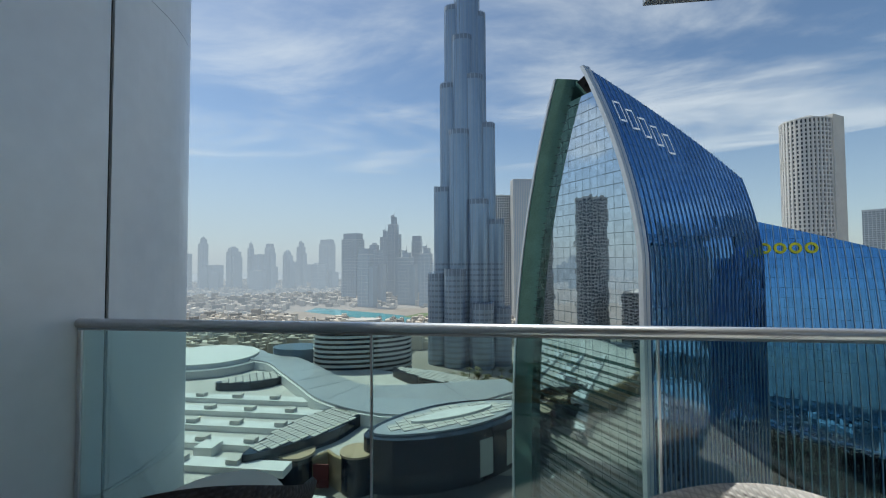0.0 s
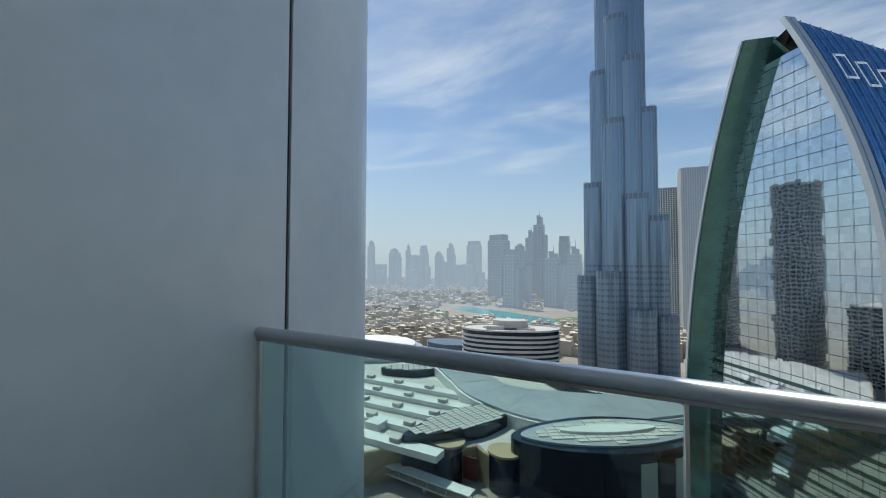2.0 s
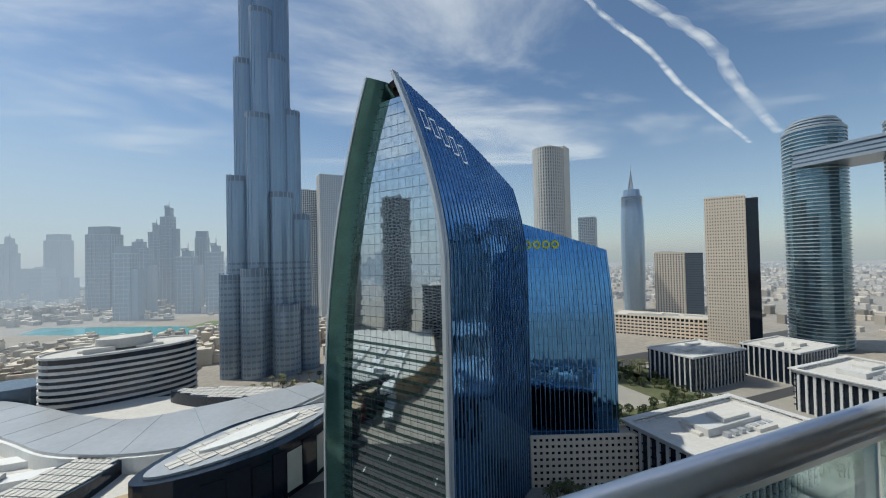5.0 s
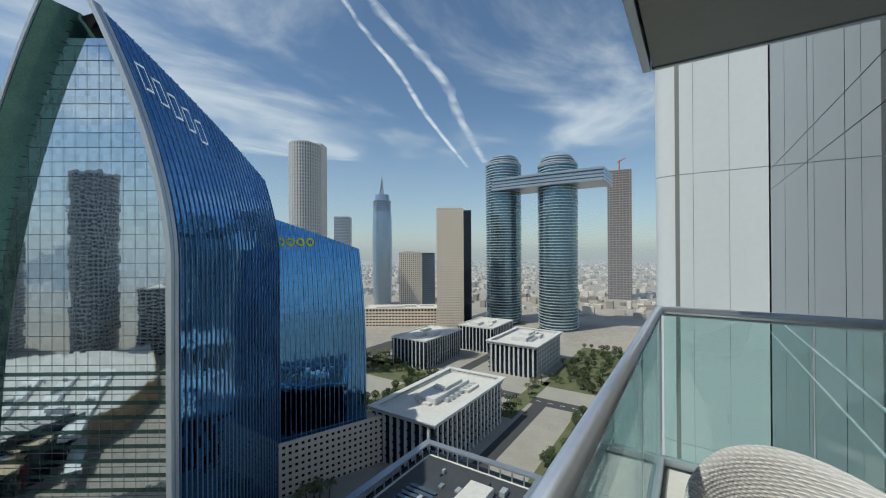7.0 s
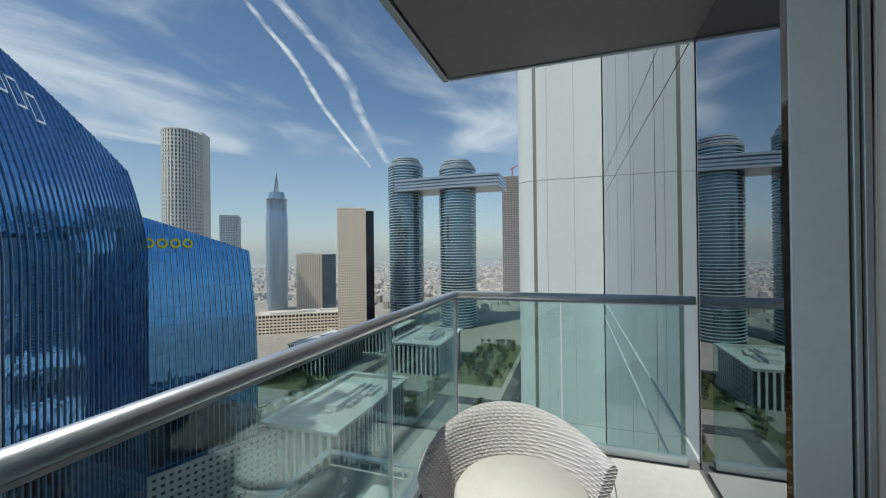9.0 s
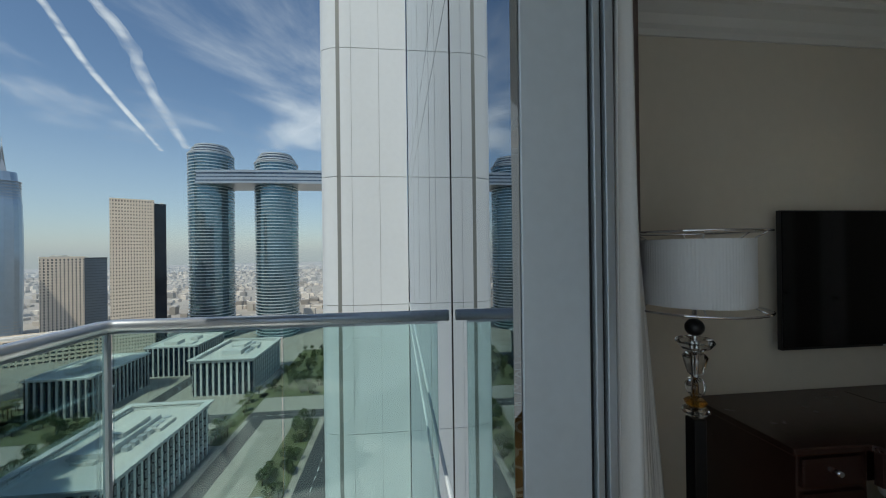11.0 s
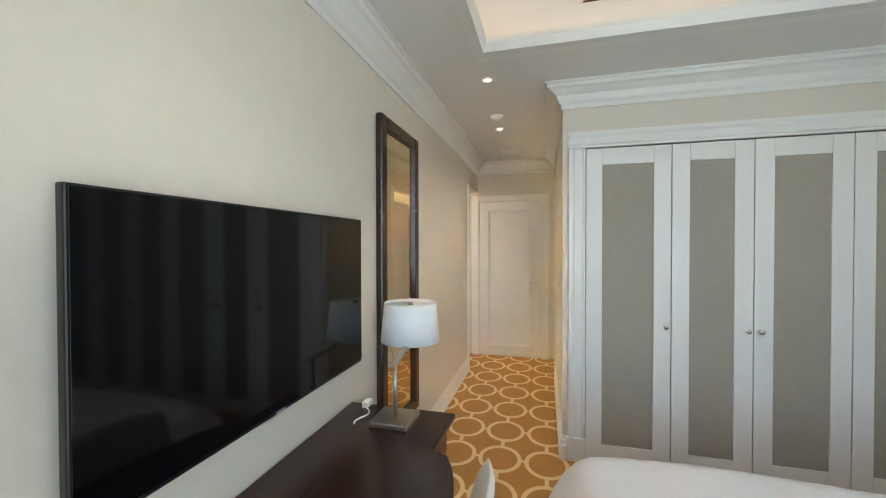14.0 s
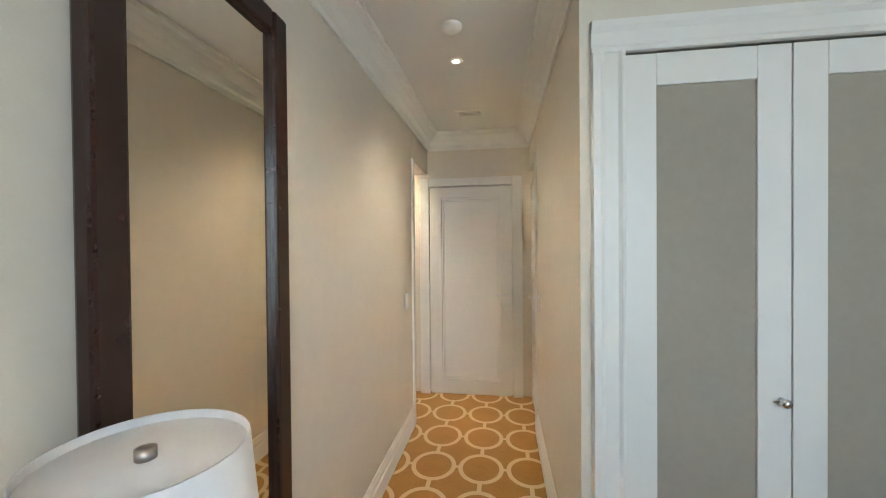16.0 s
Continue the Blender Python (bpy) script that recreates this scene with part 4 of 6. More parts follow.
def downlight(x, y, power=7.0, spread=104):
    t = thing("downlight", (x, y, CEIL_Z), 0, "small recessed ceiling spotlight with a warm lit lamp", "ceiling light", "downlights")
    part("trim_ring", lathe([(0.022, -0.003), (0.036, -0.006), (0.040, -0.003), (0.040, 0.0), (0.022, 0.0)], 28, closed=True), M_WHITEPAINT, t)
    part("lamp", lathe([(0.0, -0.003), (0.022, -0.003), (0.022, -0.0005), (0.0, -0.0005)], 20), M_LAMPGLOW, t)
    d = bpy.data.lights.new("downlight_beam", "SPOT")
    d.energy, d.color, d.spot_size, d.spot_blend, d.shadow_soft_size = power, (1.0, 0.78, 0.57), radians(spread), 1.0, 0.04
    lamp = new("downlight_beam", d)
    lamp.parent = t
    lamp.location = (0, 0, -0.02)


downlight(0.53, 1.95)
downlight(0.53, 3.752)
downlight(0.48, 4.893, 10.0, 108)
# lamps of the rooms that open off the end of the passage
downlight(-0.45, 6.00, 16.0, 150)
downlight(1.42, 6.00, 16.0, 150)
for x, y in ((0.42, 2.55), (0.50, 4.51)):
    t = thing("smoke_detector", (x, y, CEIL_Z), 0, "round white smoke detector on the ceiling", "detector", "detectors")
    part("body", lathe([(0.0, -0.028), (0.035, -0.028), (0.05, -0.016), (0.055, -0.004), (0.055, 0.0), (0.0, 0.0)], 28), M_WHITEPAINT, t)
slot = thing("air_slot", (0.49, 5.84, CEIL_Z), 0, "small square air outlet in the ceiling", "grille")
part("frame", boxes((-0.12, 0.12, -0.08, -0.055, -0.008, 0), (-0.12, 0.12, 0.055, 0.08, -0.008, 0), (-0.12, -0.095, -0.055, 0.055, -0.008, 0), (0.095, 0.12, -0.055, 0.055, -0.008, 0)), M_WHITEPAINT, slot)
part("backing", boxes((-0.095, 0.095, -0.055, 0.055, -0.003, -0.001)), M_BLACK, slot)
for k in range(3):
    part("slat", boxes((-0.095, 0.095, -0.035 + k * 0.032, -0.024 + k * 0.032, -0.007, -0.003)), M_WHITEPAINT, slot)

# wardrobe
ward = thing("wardrobe", (0, WARD_Y, 0), 0, "built-in white wardrobe with taupe fabric door panels", "wardrobe")
CAS = [(0.0, 0.0), (0.022, 0.0), (0.026, 0.012), (0.018, 0.024), (0.018, 0.07), (0.028, 0.085), (0.028, 0.11), (0.0, 0.115)]


def casing(x_in, out, z0, z1):
    """Upright moulded casing; x_in is its edge at the opening, out the side (-1 or 1) it grows to."""
    bm = bmesh.new()
    prof = [(x_in + out * w, -d) for d, w in CAS]
    lo = [bm.verts.new((x, y, z0)) for x, y in prof]
    hi = [bm.verts.new((x, y, z1)) for x, y in prof]
    for i in range(len(prof) - 1):
        bm.faces.new((lo[i], lo[i + 1], hi[i + 1], hi[i]))
    bmesh.ops.recalc_face_normals(bm, faces=bm.faces)
    return bm


part("casing", casing(1.182, -1, 0.168, 2.204), M_WHITEPAINT, ward)
part("plinth", boxes((1.06, 1.184, -0.032, 0.0, 0.0, 0.168), bevel=0.003), M_WHITEPAINT, ward)
head = bmesh.new()
prof = [(-d, 2.204 + w) for d, w in CAS]
a = [head.verts.new((1.067, y, z)) for y, z in prof]
b = [head.verts.new((ROOM_X1, y, z)) for y, z in prof]
for i in range(len(prof) - 1):
    head.faces.new((a[i], a[i + 1], b[i + 1], b[i]))
bmesh.ops.recalc_face_normals(head, faces=head.faces)
part("head_casing", head, M_WHITEPAINT, ward)
part("carcass", boxes((1.10, ROOM_X1, 0.05, 0.07, 0, 2.21)), M_BLACK, ward)
d_edges = [1.186, 1.725, 2.195, 2.705, 3.185, 3.70, 4.19]
for i, (x0, x1) in enumerate(zip(d_edges[:-1], d_edges[1:])):
    a, b = x0 + 0.0025, x1 - 0.0025
    pa, pb, za, zb = a + 0.105, b - 0.105, 0.129, 2.084
    dr = part("door", boxes((a, pa, 0.004, 0.028, 0.012, 2.198), (pb, b, 0.004, 0.028, 0.012, 2.198), (pa, pb, 0.004, 0.028, 0.012, za), (pa, pb, 0.004, 0.028, zb, 2.198), bevel=0.0025), M_WHITEPAINT, ward)
    part("fabric_panel", boxes((pa - 0.004, pb + 0.004, 0.014, 0.022, za - 0.004, zb + 0.004)), M_TAUPE, dr, "taupe woven fabric panel")
    kx = b - 0.033 if i in (0, 1, 3, 5) else a + 0.033
    kb = lathe([(0.012, 0.0), (0.012, 0.004), (0.006, 0.006), (0.006, 0.014), (0.014, 0.022), (0.0165, 0.028), (0.014, 0.034), (0.0, 0.037)], 20)
    bmesh.ops.rotate(kb, verts=kb.verts, cent=(0, 0, 0), matrix=Matrix.Rotation(radians(90), 3, "X"))
    bmesh.ops.translate(kb, verts=kb.verts, vec=(kx, 0.004, 0.977))
    part("knob", kb, M_CHROME, dr, "chrome knob")

# end door
door = thing("door_1", (0, END_Y, 0), 0, "white panelled door with a lever handle, shut", "door", kind="structure")
lf = part("leaf", boxes((0.03, 0.85, 0.0, 0.045, 0.005, 2.107), bevel=0.003), M_WHITEPAINT, door)
for o, w, h in ((0.0, 0.022, 0.030), (0.022, 0.014, 0.016), (0.036, 0.010, 0.007)):
    x0, x1, z0, z1 = 0.132 + o, 0.748 - o, 0.137 + o, 1.998 - o
    for r in ((x0, x0 + w, z0, z1), (x1 - w, x1, z0, z1), (x0 + w, x1 - w, z0, z0 + w), (x0 + w, x1 - w, z1 - w, z1)):
        part("panel_moulding", boxes((r[0], r[1], -h, 0.001, r[2], r[3]), bevel=0.003), M_WHITEPAINT, lf)
for z in (0.28, 1.09, 1.88):
    part("hinge", tube((0.022, -0.006, z - 0.05), (0.022, -0.006, z + 0.05), 0.008, 10), M_STEEL, lf)
hd = tube((0.80, 0.0, 1.02), (0.80, -0.05, 1.02), 0.010, 12)
tube((0.805, -0.05, 1.02), (0.69, -0.05, 1.018), 0.009, 12, hd)
part("handle", hd, M_STEEL, lf, "brushed steel lever handle")
part("lock", tube((0.80, 0.0, 0.945), (0.80, -0.012, 0.945), 0.020, 16), M_STEEL, lf)
part("casing", boxes((-0.075, 0.022, -0.02, 0.03, 0.0, 2.20), (0.858, 0.955, -0.02, 0.03, 0.0, 2.20), (0.022, 0.858, -0.02, 0.03, 2.115, 2.20), bevel=0.005), M_WHITEPAINT, door)

part("backing", boxes((-0.02, 0.92, 0.06, 0.10, 0.0, 2.2)), M_WHITEPAINT, door)

# casings where the passage widens
for x0, x1 in ((-0.20, 0.018), (COR_X - 0.018, 1.12)):
    tagged(part("opening_casing", boxes((x0, x1, 5.70, 5.752, 0.0, 2.252), bevel=0.004), M_WHITEPAINT), "white casing at the end of the passage wall", "casing", kind="structure")
# a cream door stands open beside the end door
od = thing("side_door", (1.06, 5.80, 0), 0, "white side door standing open in the passage", "door")
part("leaf", boxes((-0.02, 0.02, 0.02, 0.58, 0.006, 2.10), bevel=0.003), M_WHITEPAINT, od)
part("handle", tube((-0.05, 0.50, 1.02), (-0.05, 0.40, 1.02), 0.009, 10), M_STEEL, od)

for x, y, s in ((0.0, 5.50, 1), (COR_X, 5.52, -1)):
    t = thing("light_switch", (x, y, 1.08), 0, "square steel light switch plate on the wall", "switch", "switches")
    part("plate", boxes((0.0 if s > 0 else -0.008, 0.008 if s > 0 else 0.0, -0.04, 0.04, -0.06, 0.06), bevel=0.002), M_STEEL, t)
    part("rocker", boxes((0.008 if s > 0 else -0.011, 0.011 if s > 0 else -0.008, -0.02, 0.02, -0.035, 0.035), bevel=0.001), M_WHITEPAINT, t)

# television
tv = thing("television", (0.0, 2.203, 1.318), 0, "large flat black television mounted on the wall", "television")
part("casing", boxes((0.055, 0.078, -0.578, 0.574, -0.332, 0.332), bevel=0.004), M_BLACK, tv)
part("screen", boxes((0.076, 0.081, -0.572, 0.568, -0.318, 0.326), bevel=0.001), M_SCREEN, tv)
part("badge", boxes((0.0775, 0.0815, -0.022, 0.022, -0.329, -0.322)), M_STEEL, tv)
part("wall_mount", boxes((0.0, 0.056, -0.22, 0.22, -0.15, 0.15)), M_BLACK, tv)

# tall mirror
mir = thing("wall_mirror", (0.0, 3.414, 0.38), 0, "tall wall mirror in a dark wooden frame", "mirror")
W2, HM, FW = 0.316, 1.885, 0.075
for r in ((-W2, -W2 + FW, 0, HM), (W2 - FW, W2, 0, HM)):
    part("frame_side", boxes((0.002, 0.045, r[0], r[1], r[2], r[3]), bevel=0.010), M_DARKWOOD, mir)
for z0 in (0, HM - FW):
    part("frame_rail", boxes((0.003, 0.044, -W2 + FW, W2 - FW, z0, z0 + FW), bevel=0.010), M_DARKWOOD, mir)
part("glass", boxes((0.012, 0.022, -W2 + FW - 0.005, W2 - FW + 0.005, FW - 0.005, HM - FW + 0.005)), M_MIRROR, mir)

# desk with a bowed middle
desk = thing("desk", (0, 0, 0), 0, "dark polished mahogany writing desk with a stepped bow front", "desk")


def desk_outline(o):
    pts = [(0.004, 1.20 - o), (0.50 + o, 1.20 - o), (0.51 + o, 1.50)]
    pts += [(0.54 + o + 0.13 * math.sin(math.pi * f) ** 0.55, 1.50 + 1.0 * f) for f in np.linspace(0.02, 0.98, 16)]
    pts += [(0.51 + o, 2.50), (0.52 + o, 2.82 + o), (0.004, 2.82 + o)]
    return pts


tp = prism(desk_outline(0.0), 0.742, 0.77)
part("top", tp, M_DARKWOOD, desk)
md = desk.children[-1].modifiers.new("edge", "BEVEL")
md.width, md.segments, md.limit_method = 0.006, 2, "ANGLE"
part("leather_flap", boxes((0.06, 0.20, 1.98, 2.22, 0.7695, 0.7715)), M_DARKWOOD, desk)
for y0, y1 in ((1.23, 1.52), (2.48, 2.79)):
    part("pedestal", boxes((0.02, 0.48, y0, y1, 0.06, 0.742), bevel=0.004), M_DARKWOOD, desk)
    for z0, z1 in ((0.10, 0.38), (0.40, 0.60), (0.62, 0.725)):
        dr = part("drawer", boxes((0.478, 0.492, y0 + 0.015, y1 - 0.015, z0, z1), bevel=0.004), M_DARKWOOD, desk)
        part("knob", tube((0.492, (y0 + y1) / 2, (z0 + z1) / 2), (0.512, (y0 + y1) / 2, (z0 + z1) / 2), 0.010, 12), M_CHROME, dr, "chrome knob")
    for x in (0.04, 0.44):
        for y in (y0 + 0.03, y1 - 0.03):
            part("foot", tube((x, y, 0.0), (x, y, 0.06), 0.02, 10, r2=0.024), M_DARKWOOD, desk)
part("apron", boxes((0.50, 0.53, 1.52, 2.48, 0.62, 0.742), bevel=0.003), M_DARKWOOD, desk)
part("back_panel", boxes((0.01, 0.025, 1.52, 2.48, 0.30, 0.742)), M_DARKWOOD, desk)

# swing-arm desk lamp
M_NICKEL = mat("brushed_nickel", (0.42, 0.39, 0.36), 0.32, 1.0, 0.1, 20)
dl = thing("desk_lamp", (0.285, 2.68, 0.77), 0, "brushed nickel swing-arm desk lamp with a white drum shade", "lamp")
part("base", boxes((-0.085, 0.085, -0.085, 0.085, 0.0, 0.022), bevel=0.004), M_NICKEL, dl)
part("stem", tube((0, 0, 0.02), (0, 0, 0.25), 0.011, 14), M_NICKEL, dl)
swing = part("arm", boxes((-0.012, 0.012, -0.03, 0.33, 0.0, 0.014), bevel=0.003), M_NICKEL, dl)
swing.matrix_local = pose(0, 0, 0.235, 8, 0, 6)
part("socket_stem", tube((-0.048, 0.33, 0.26), (-0.048, 0.33, 0.30), 0.012, 12), M_NICKEL, dl)
part("shade", lathe([(0.152, 0.268), (0.134, 0.465), (0.131, 0.465), (0.149, 0.268)], 48, closed=True, at=(-0.048, 0.33, 0)), M_SHADE, dl, "white fabric drum shade")
part("diffuser", lathe([(0.0, 0.448), (0.131, 0.448), (0.131, 0.451), (0.0, 0.451)], 40, at=(-0.048, 0.33, 0)), M_SHADE, dl)
part("finial", lathe([(0.0, 0.451), (0.014, 0.451), (0.014, 0.466), (0.0, 0.466)], 20, at=(-0.048, 0.33, 0)), M_NICKEL, dl)
cable = thing("power_plug", (0.10, 2.79, 0.77), 0, "white plug and short cable lying on the desk", "plug")
part("plug", boxes((-0.015, 0.015, -0.03, 0.03, 0.0, 0.028), bevel=0.005), M_WHITEPAINT, cable)
cb = bmesh.new()
last = None
for f in np.linspace(0, 1, 14):
    p = Vector((0.0 + 0.06 * f + 0.03 * math.sin(5 * f), -0.03 - 0.16 * f, 0.012 - 0.006 * f))
    if last is not None:
        tube(last, p, 0.0035, 6, cb)
    last = p
part("cable", cb, M_WHITEPAINT, cable)

# floor lamp with a pleated shade between two chrome hoops
M_CRYSTAL = mat("clear_crystal", (0.92, 0.93, 0.93), 0.03, 0.0, Transmission_Weight=1.0, IOR=1.5)
M_AMBER = mat("amber_crystal", (0.85, 0.42, 0.06), 0.05, 0.0, Transmission_Weight=0.8, IOR=1.5)
fl = thing("floor_lamp", (0.345, 0.955, 0.0), 0, "crystal floor lamp with a pleated white drum shade between chrome hoops", "lamp")
sh = bmesh.new()
n = 220
rows = []
for z in (1.268, 1.29, 1.40, 1.49, 1.51):
    rows.append([sh.verts.new(((0.190 + 0.0008 * (k % 2)) * math.cos(2 * math.pi * k / n), (0.190 + 0.0008 * (k % 2)) * math.sin(2 * math.pi * k / n), z)) for k in range(n)])
for a, b in zip(rows[:-1], rows[1:]):
    for k in range(n):
        sh.faces.new((a[k], a[(k + 1) % n], b[(k + 1) % n], b[k]))
inn = [[sh.verts.new((0.184 * math.cos(2 * math.pi * k / n), 0.184 * math.sin(2 * math.pi * k / n), z)) for k in range(n)] for z in (1.268, 1.51)]
for k in range(n):
    j = (k + 1) % n
    sh.faces.new((inn[0][k], inn[1][k], inn[1][j], inn[0][j]))
    sh.faces.new((rows[0][k], inn[0][k], inn[0][j], rows[0][j]))
    sh.faces.new((rows[-1][k], rows[-1][j], inn[1][j], inn[1][k]))
part("shade", sh, M_SHADE, fl, "pleated white fabric drum shade")
for z in (1.537, 1.250):
    hoop = part("hoop", ring(0.233, 0.0042, (0, 0, z), 64, 8), M_CHROME, fl, "thin chrome hoop")
    for k in range(6):
        a = k * math.pi / 3 + 0.5
        zz = 1.51 if z > 1.4 else 1.268
        part("strut", tube((0.19 * math.cos(a), 0.19 * math.sin(a), zz), (0.233 * math.cos(a), 0.233 * math.sin(a), z), 0.0025, 8), M_CHROME, hoop)
part("stem", tube((0, 0, 0.80), (0, 0, 1.40), 0.0085, 14), M_CHROME, fl)
part("ball", lathe([(0.034 * math.sin(a), 1.175 - 0.034 * math.cos(a)) for a in np.linspace(0.0, math.pi, 14)], 24), M_BLACK, fl, "glossy black ball")


def crystal(profile, m, label):
    return part("crystal", lathe(profile, 8, smooth=False), m, fl, label)


crystal([(0.012, 1.078), (0.050, 1.095), (0.068, 1.118), (0.060, 1.132), (0.022, 1.126), (0.012, 1.126)], M_CRYSTAL, "faceted clear crystal cup")
crystal([(0.012, 0.985), (0.026, 1.00), (0.044, 1.062), (0.034, 1.076), (0.012, 1.077)], M_CRYSTAL, "faceted clear crystal")
crystal([(0.012, 0.905), (0.030, 0.925), (0.036, 0.955), (0.024, 0.98), (0.012, 0.984)], M_CRYSTAL, "faceted clear crystal")
crystal([(0.012, 0.872), (0.036, 0.880), (0.040, 0.893), (0.030, 0.902), (0.012, 0.903)], M_AMBER, "amber crystal bead")
crystal([(0.012, 0.832), (0.030, 0.838), (0.048, 0.852), (0.044, 0.866), (0.012, 0.870)], M_CRYSTAL, "faceted clear crystal cup")
part("post", boxes((-0.025, 0.025, -0.025, 0.025, 0.03, 0.83), bevel=0.003), M_BLACK, fl, "black square post")
part("foot", lathe([(0.0, 0.0), (0.15, 0.0), (0.15, 0.02), (0.13, 0.03), (0.0, 0.03)], 36), M_BLACK, fl)

# curtains
M_SHEER = mat("white_sheer_curtain", (0.72, 0.72, 0.71), 0.85, 0, 0.03, 8, 0.05, 200)
M_DRAPE = mat("taupe_drape", (0.17, 0.13, 0.12), 0.8, 0, 0.08, 10, 0.1, 300)


def curtain(name, p0, p1, amp0, amp1, folds, flare, m, label, cat="curtain", z1=2.64):
    """Hanging cloth along p0-p1 in plan, with folds that open towards the hem."""
    bm = bmesh.new()
    rnd = random.Random(folds)
    ph = [rnd.uniform(-0.5, 0.5) for _ in range(folds + 2)]
    n, mz = folds * 10, 22
    d = (Vector(p1) - Vector(p0))
    s = Vector((-d.y, d.x)).normalized()
    grid_v = []
    for i in range(n + 1):
        f = i / n
        colv = []
        for k in range(mz + 1):
            h = k / mz
            amp = amp1 + (amp0 - amp1) * h
            w = math.sin(2 * math.pi * folds * f + 0.6 * ph[int(f * folds)] + 0.5 * math.sin(3 * h + f * 9)) + 0.25 * math.sin(4 * math.pi * folds * f + 1.3)
            p = Vector(p0) + d * f + s * (amp * w) + Vector(flare) * (f * (1 - h) ** 1.3)
            colv.append(bm.verts.new((p.x, p.y, 0.015 + (z1 - 0.015) * h)))
        grid_v.append(colv)
    for i in range(n):
        for k in range(mz):
            bm.faces.new((grid_v[i][k], grid_v[i + 1][k], grid_v[i + 1][k + 1], grid_v[i][k + 1])).smooth = True
    ob = part(name, bm, m)
    so = ob.modifiers.new("cloth", "SOLIDIFY")
    so.thickness = 0.002
    return tagged(ob, label, cat)


curtain("sheer_curtain", (0.735, 0.435), (0.30, 0.66), 0.020, 0.034, 7, (0.06, 0.16), M_SHEER, "white sheer curtain drawn aside in soft folds")
curtain("drape", (0.40, 0.66), (0.12, 0.86), 0.022, 0.026, 5, (-0.02, 0.0), M_DRAPE, "taupe drape gathered behind the sheer curtain")

# bed
bed = thing("bed", (0, 0, 0), 0, "wide bed made up with a smooth white duvet", "bed")
part("base", boxes((1.16, 3.10, 1.42, 2.80, 0.0, 0.30), bevel=0.01), M_UPHOL, bed)
part("mattress", boxes((1.10, 3.12, 1.38, 2.85, 0.30, 0.55), bevel=0.05), M_SHEET, bed)
dv = bmesh.new()
nu, nv = 44, 40
gv = []
for i in range(nu + 1):
    row = []
    for j in range(nv + 1):
        x = 0.95 + 2.17 * i / nu
        y = 1.30 + 1.66 * j / nv
        ex, ey0, ey1 = (x - 0.95), (y - 1.30), (2.96 - y)
        def drop(e):
            return max(0.0, 1 - e / 0.16) ** 2
        z = 0.665 - 0.16 * drop(ex) - 0.16 * max(drop(ey0), drop(ey1))
        z += 0.010 * math.sin(5 * x + 2.2 * y) + 0.012 * noise.noise((x * 3, y * 3, 0.2)) + 0.006 * noise.noise((x * 9, y * 9, 3.0))
        row.append(dv.verts.new((x, y, max(z, 0.33))))
    gv.append(row)
for i in range(nu):
    for j in range(nv):
        dv.faces.new((gv[i][j], gv[i + 1][j], gv[i + 1][j + 1], gv[i][j + 1])).smooth = True


def hem(edge, out):
    last = None
    for v in edge:
        w = 0.02 * math.sin(14 * (v.co.x + v.co.y)) + 0.012 * math.sin(31 * (v.co.x - v.co.y))
        a = dv.verts.new((v.co.x + out[0] * (0.045 + w), v.co.y + out[1] * (0.045 + w), v.co.z - 0.10))
        b = dv.verts.new((v.co.x + out[0] * (0.05 + 1.6 * w), v.co.y + out[1] * (0.05 + 1.6 * w), 0.22))
        if last:
            dv.faces.new((last[0], v, a, last[1])).smooth = True
            dv.faces.new((last[1], a, b, last[2])).smooth = True
        last = (v, a, b)


hem(gv[0], (-1, 0))
hem([r[0] for r in gv], (0, -1))
hem([r[-1] for r in gv], (0, 1))
bmesh.ops.recalc_face_normals(dv, faces=dv.faces)
part("duvet", dv, M_SHEET, bed)

# upholstered desk chair
ch = thing("desk_chair", (0.47, 2.10, 0.0), 0, "pale upholstered dining-style chair pushed up to the desk", "chair")
part("seat", boxes((-0.22, 0.22, -0.23, 0.23, 0.40, 0.50), bevel=0.03), M_UPHOL, ch)
cb = bmesh.new()
n = 14
fr, bk = [], []
for j in range(n + 1):
    y = -0.235 + 0.47 * j / n
    cf, cbk = [], []
    for k in range(n + 1):
        h = k / n
        z = 0.42 + (0.89 - 0.42) * h - 0.03 * abs(y / 0.235) ** 3 * h
        x = 0.17 + 0.10 * h ** 1.3 + 0.03 * (1 - (y / 0.235) ** 2)
        th = 0.075 - 0.03 * h
        rim = math.sqrt(max(0.02, 1 - max(0.0, (h - 0.9) / 0.1) ** 2)) * math.sqrt(max(0.05, 1 - max(0.0, (abs(y) - 0.205) / 0.03) ** 2))
        cf.append(cb.verts.new((x - th / 2 * rim, y, z)))
        cbk.append(cb.verts.new((x + th / 2 * rim, y, z)))
    fr.append(cf)
    bk.append(cbk)
for j in range(n):
    for k in range(n):
        cb.faces.new((fr[j][k], fr[j][k + 1], fr[j + 1][k + 1], fr[j + 1][k])).smooth = True
        cb.faces.new((bk[j][k], bk[j + 1][k], bk[j + 1][k + 1], bk[j][k + 1])).smooth = True
    cb.faces.new((fr[j][n], bk[j][n], bk[j + 1][n], fr[j + 1][n])).smooth = True
    cb.faces.new((fr[j][0], fr[j + 1][0], bk[j + 1][0], bk[j][0]))
for j in (0, n):
    for k in range(n):
        cb.faces.new((fr[j][k], bk[j][k], bk[j][k + 1], fr[j][k + 1])).smooth = True
bmesh.ops.recalc_face_normals(cb, faces=cb.faces)
part("backrest", cb, M_UPHOL, ch)
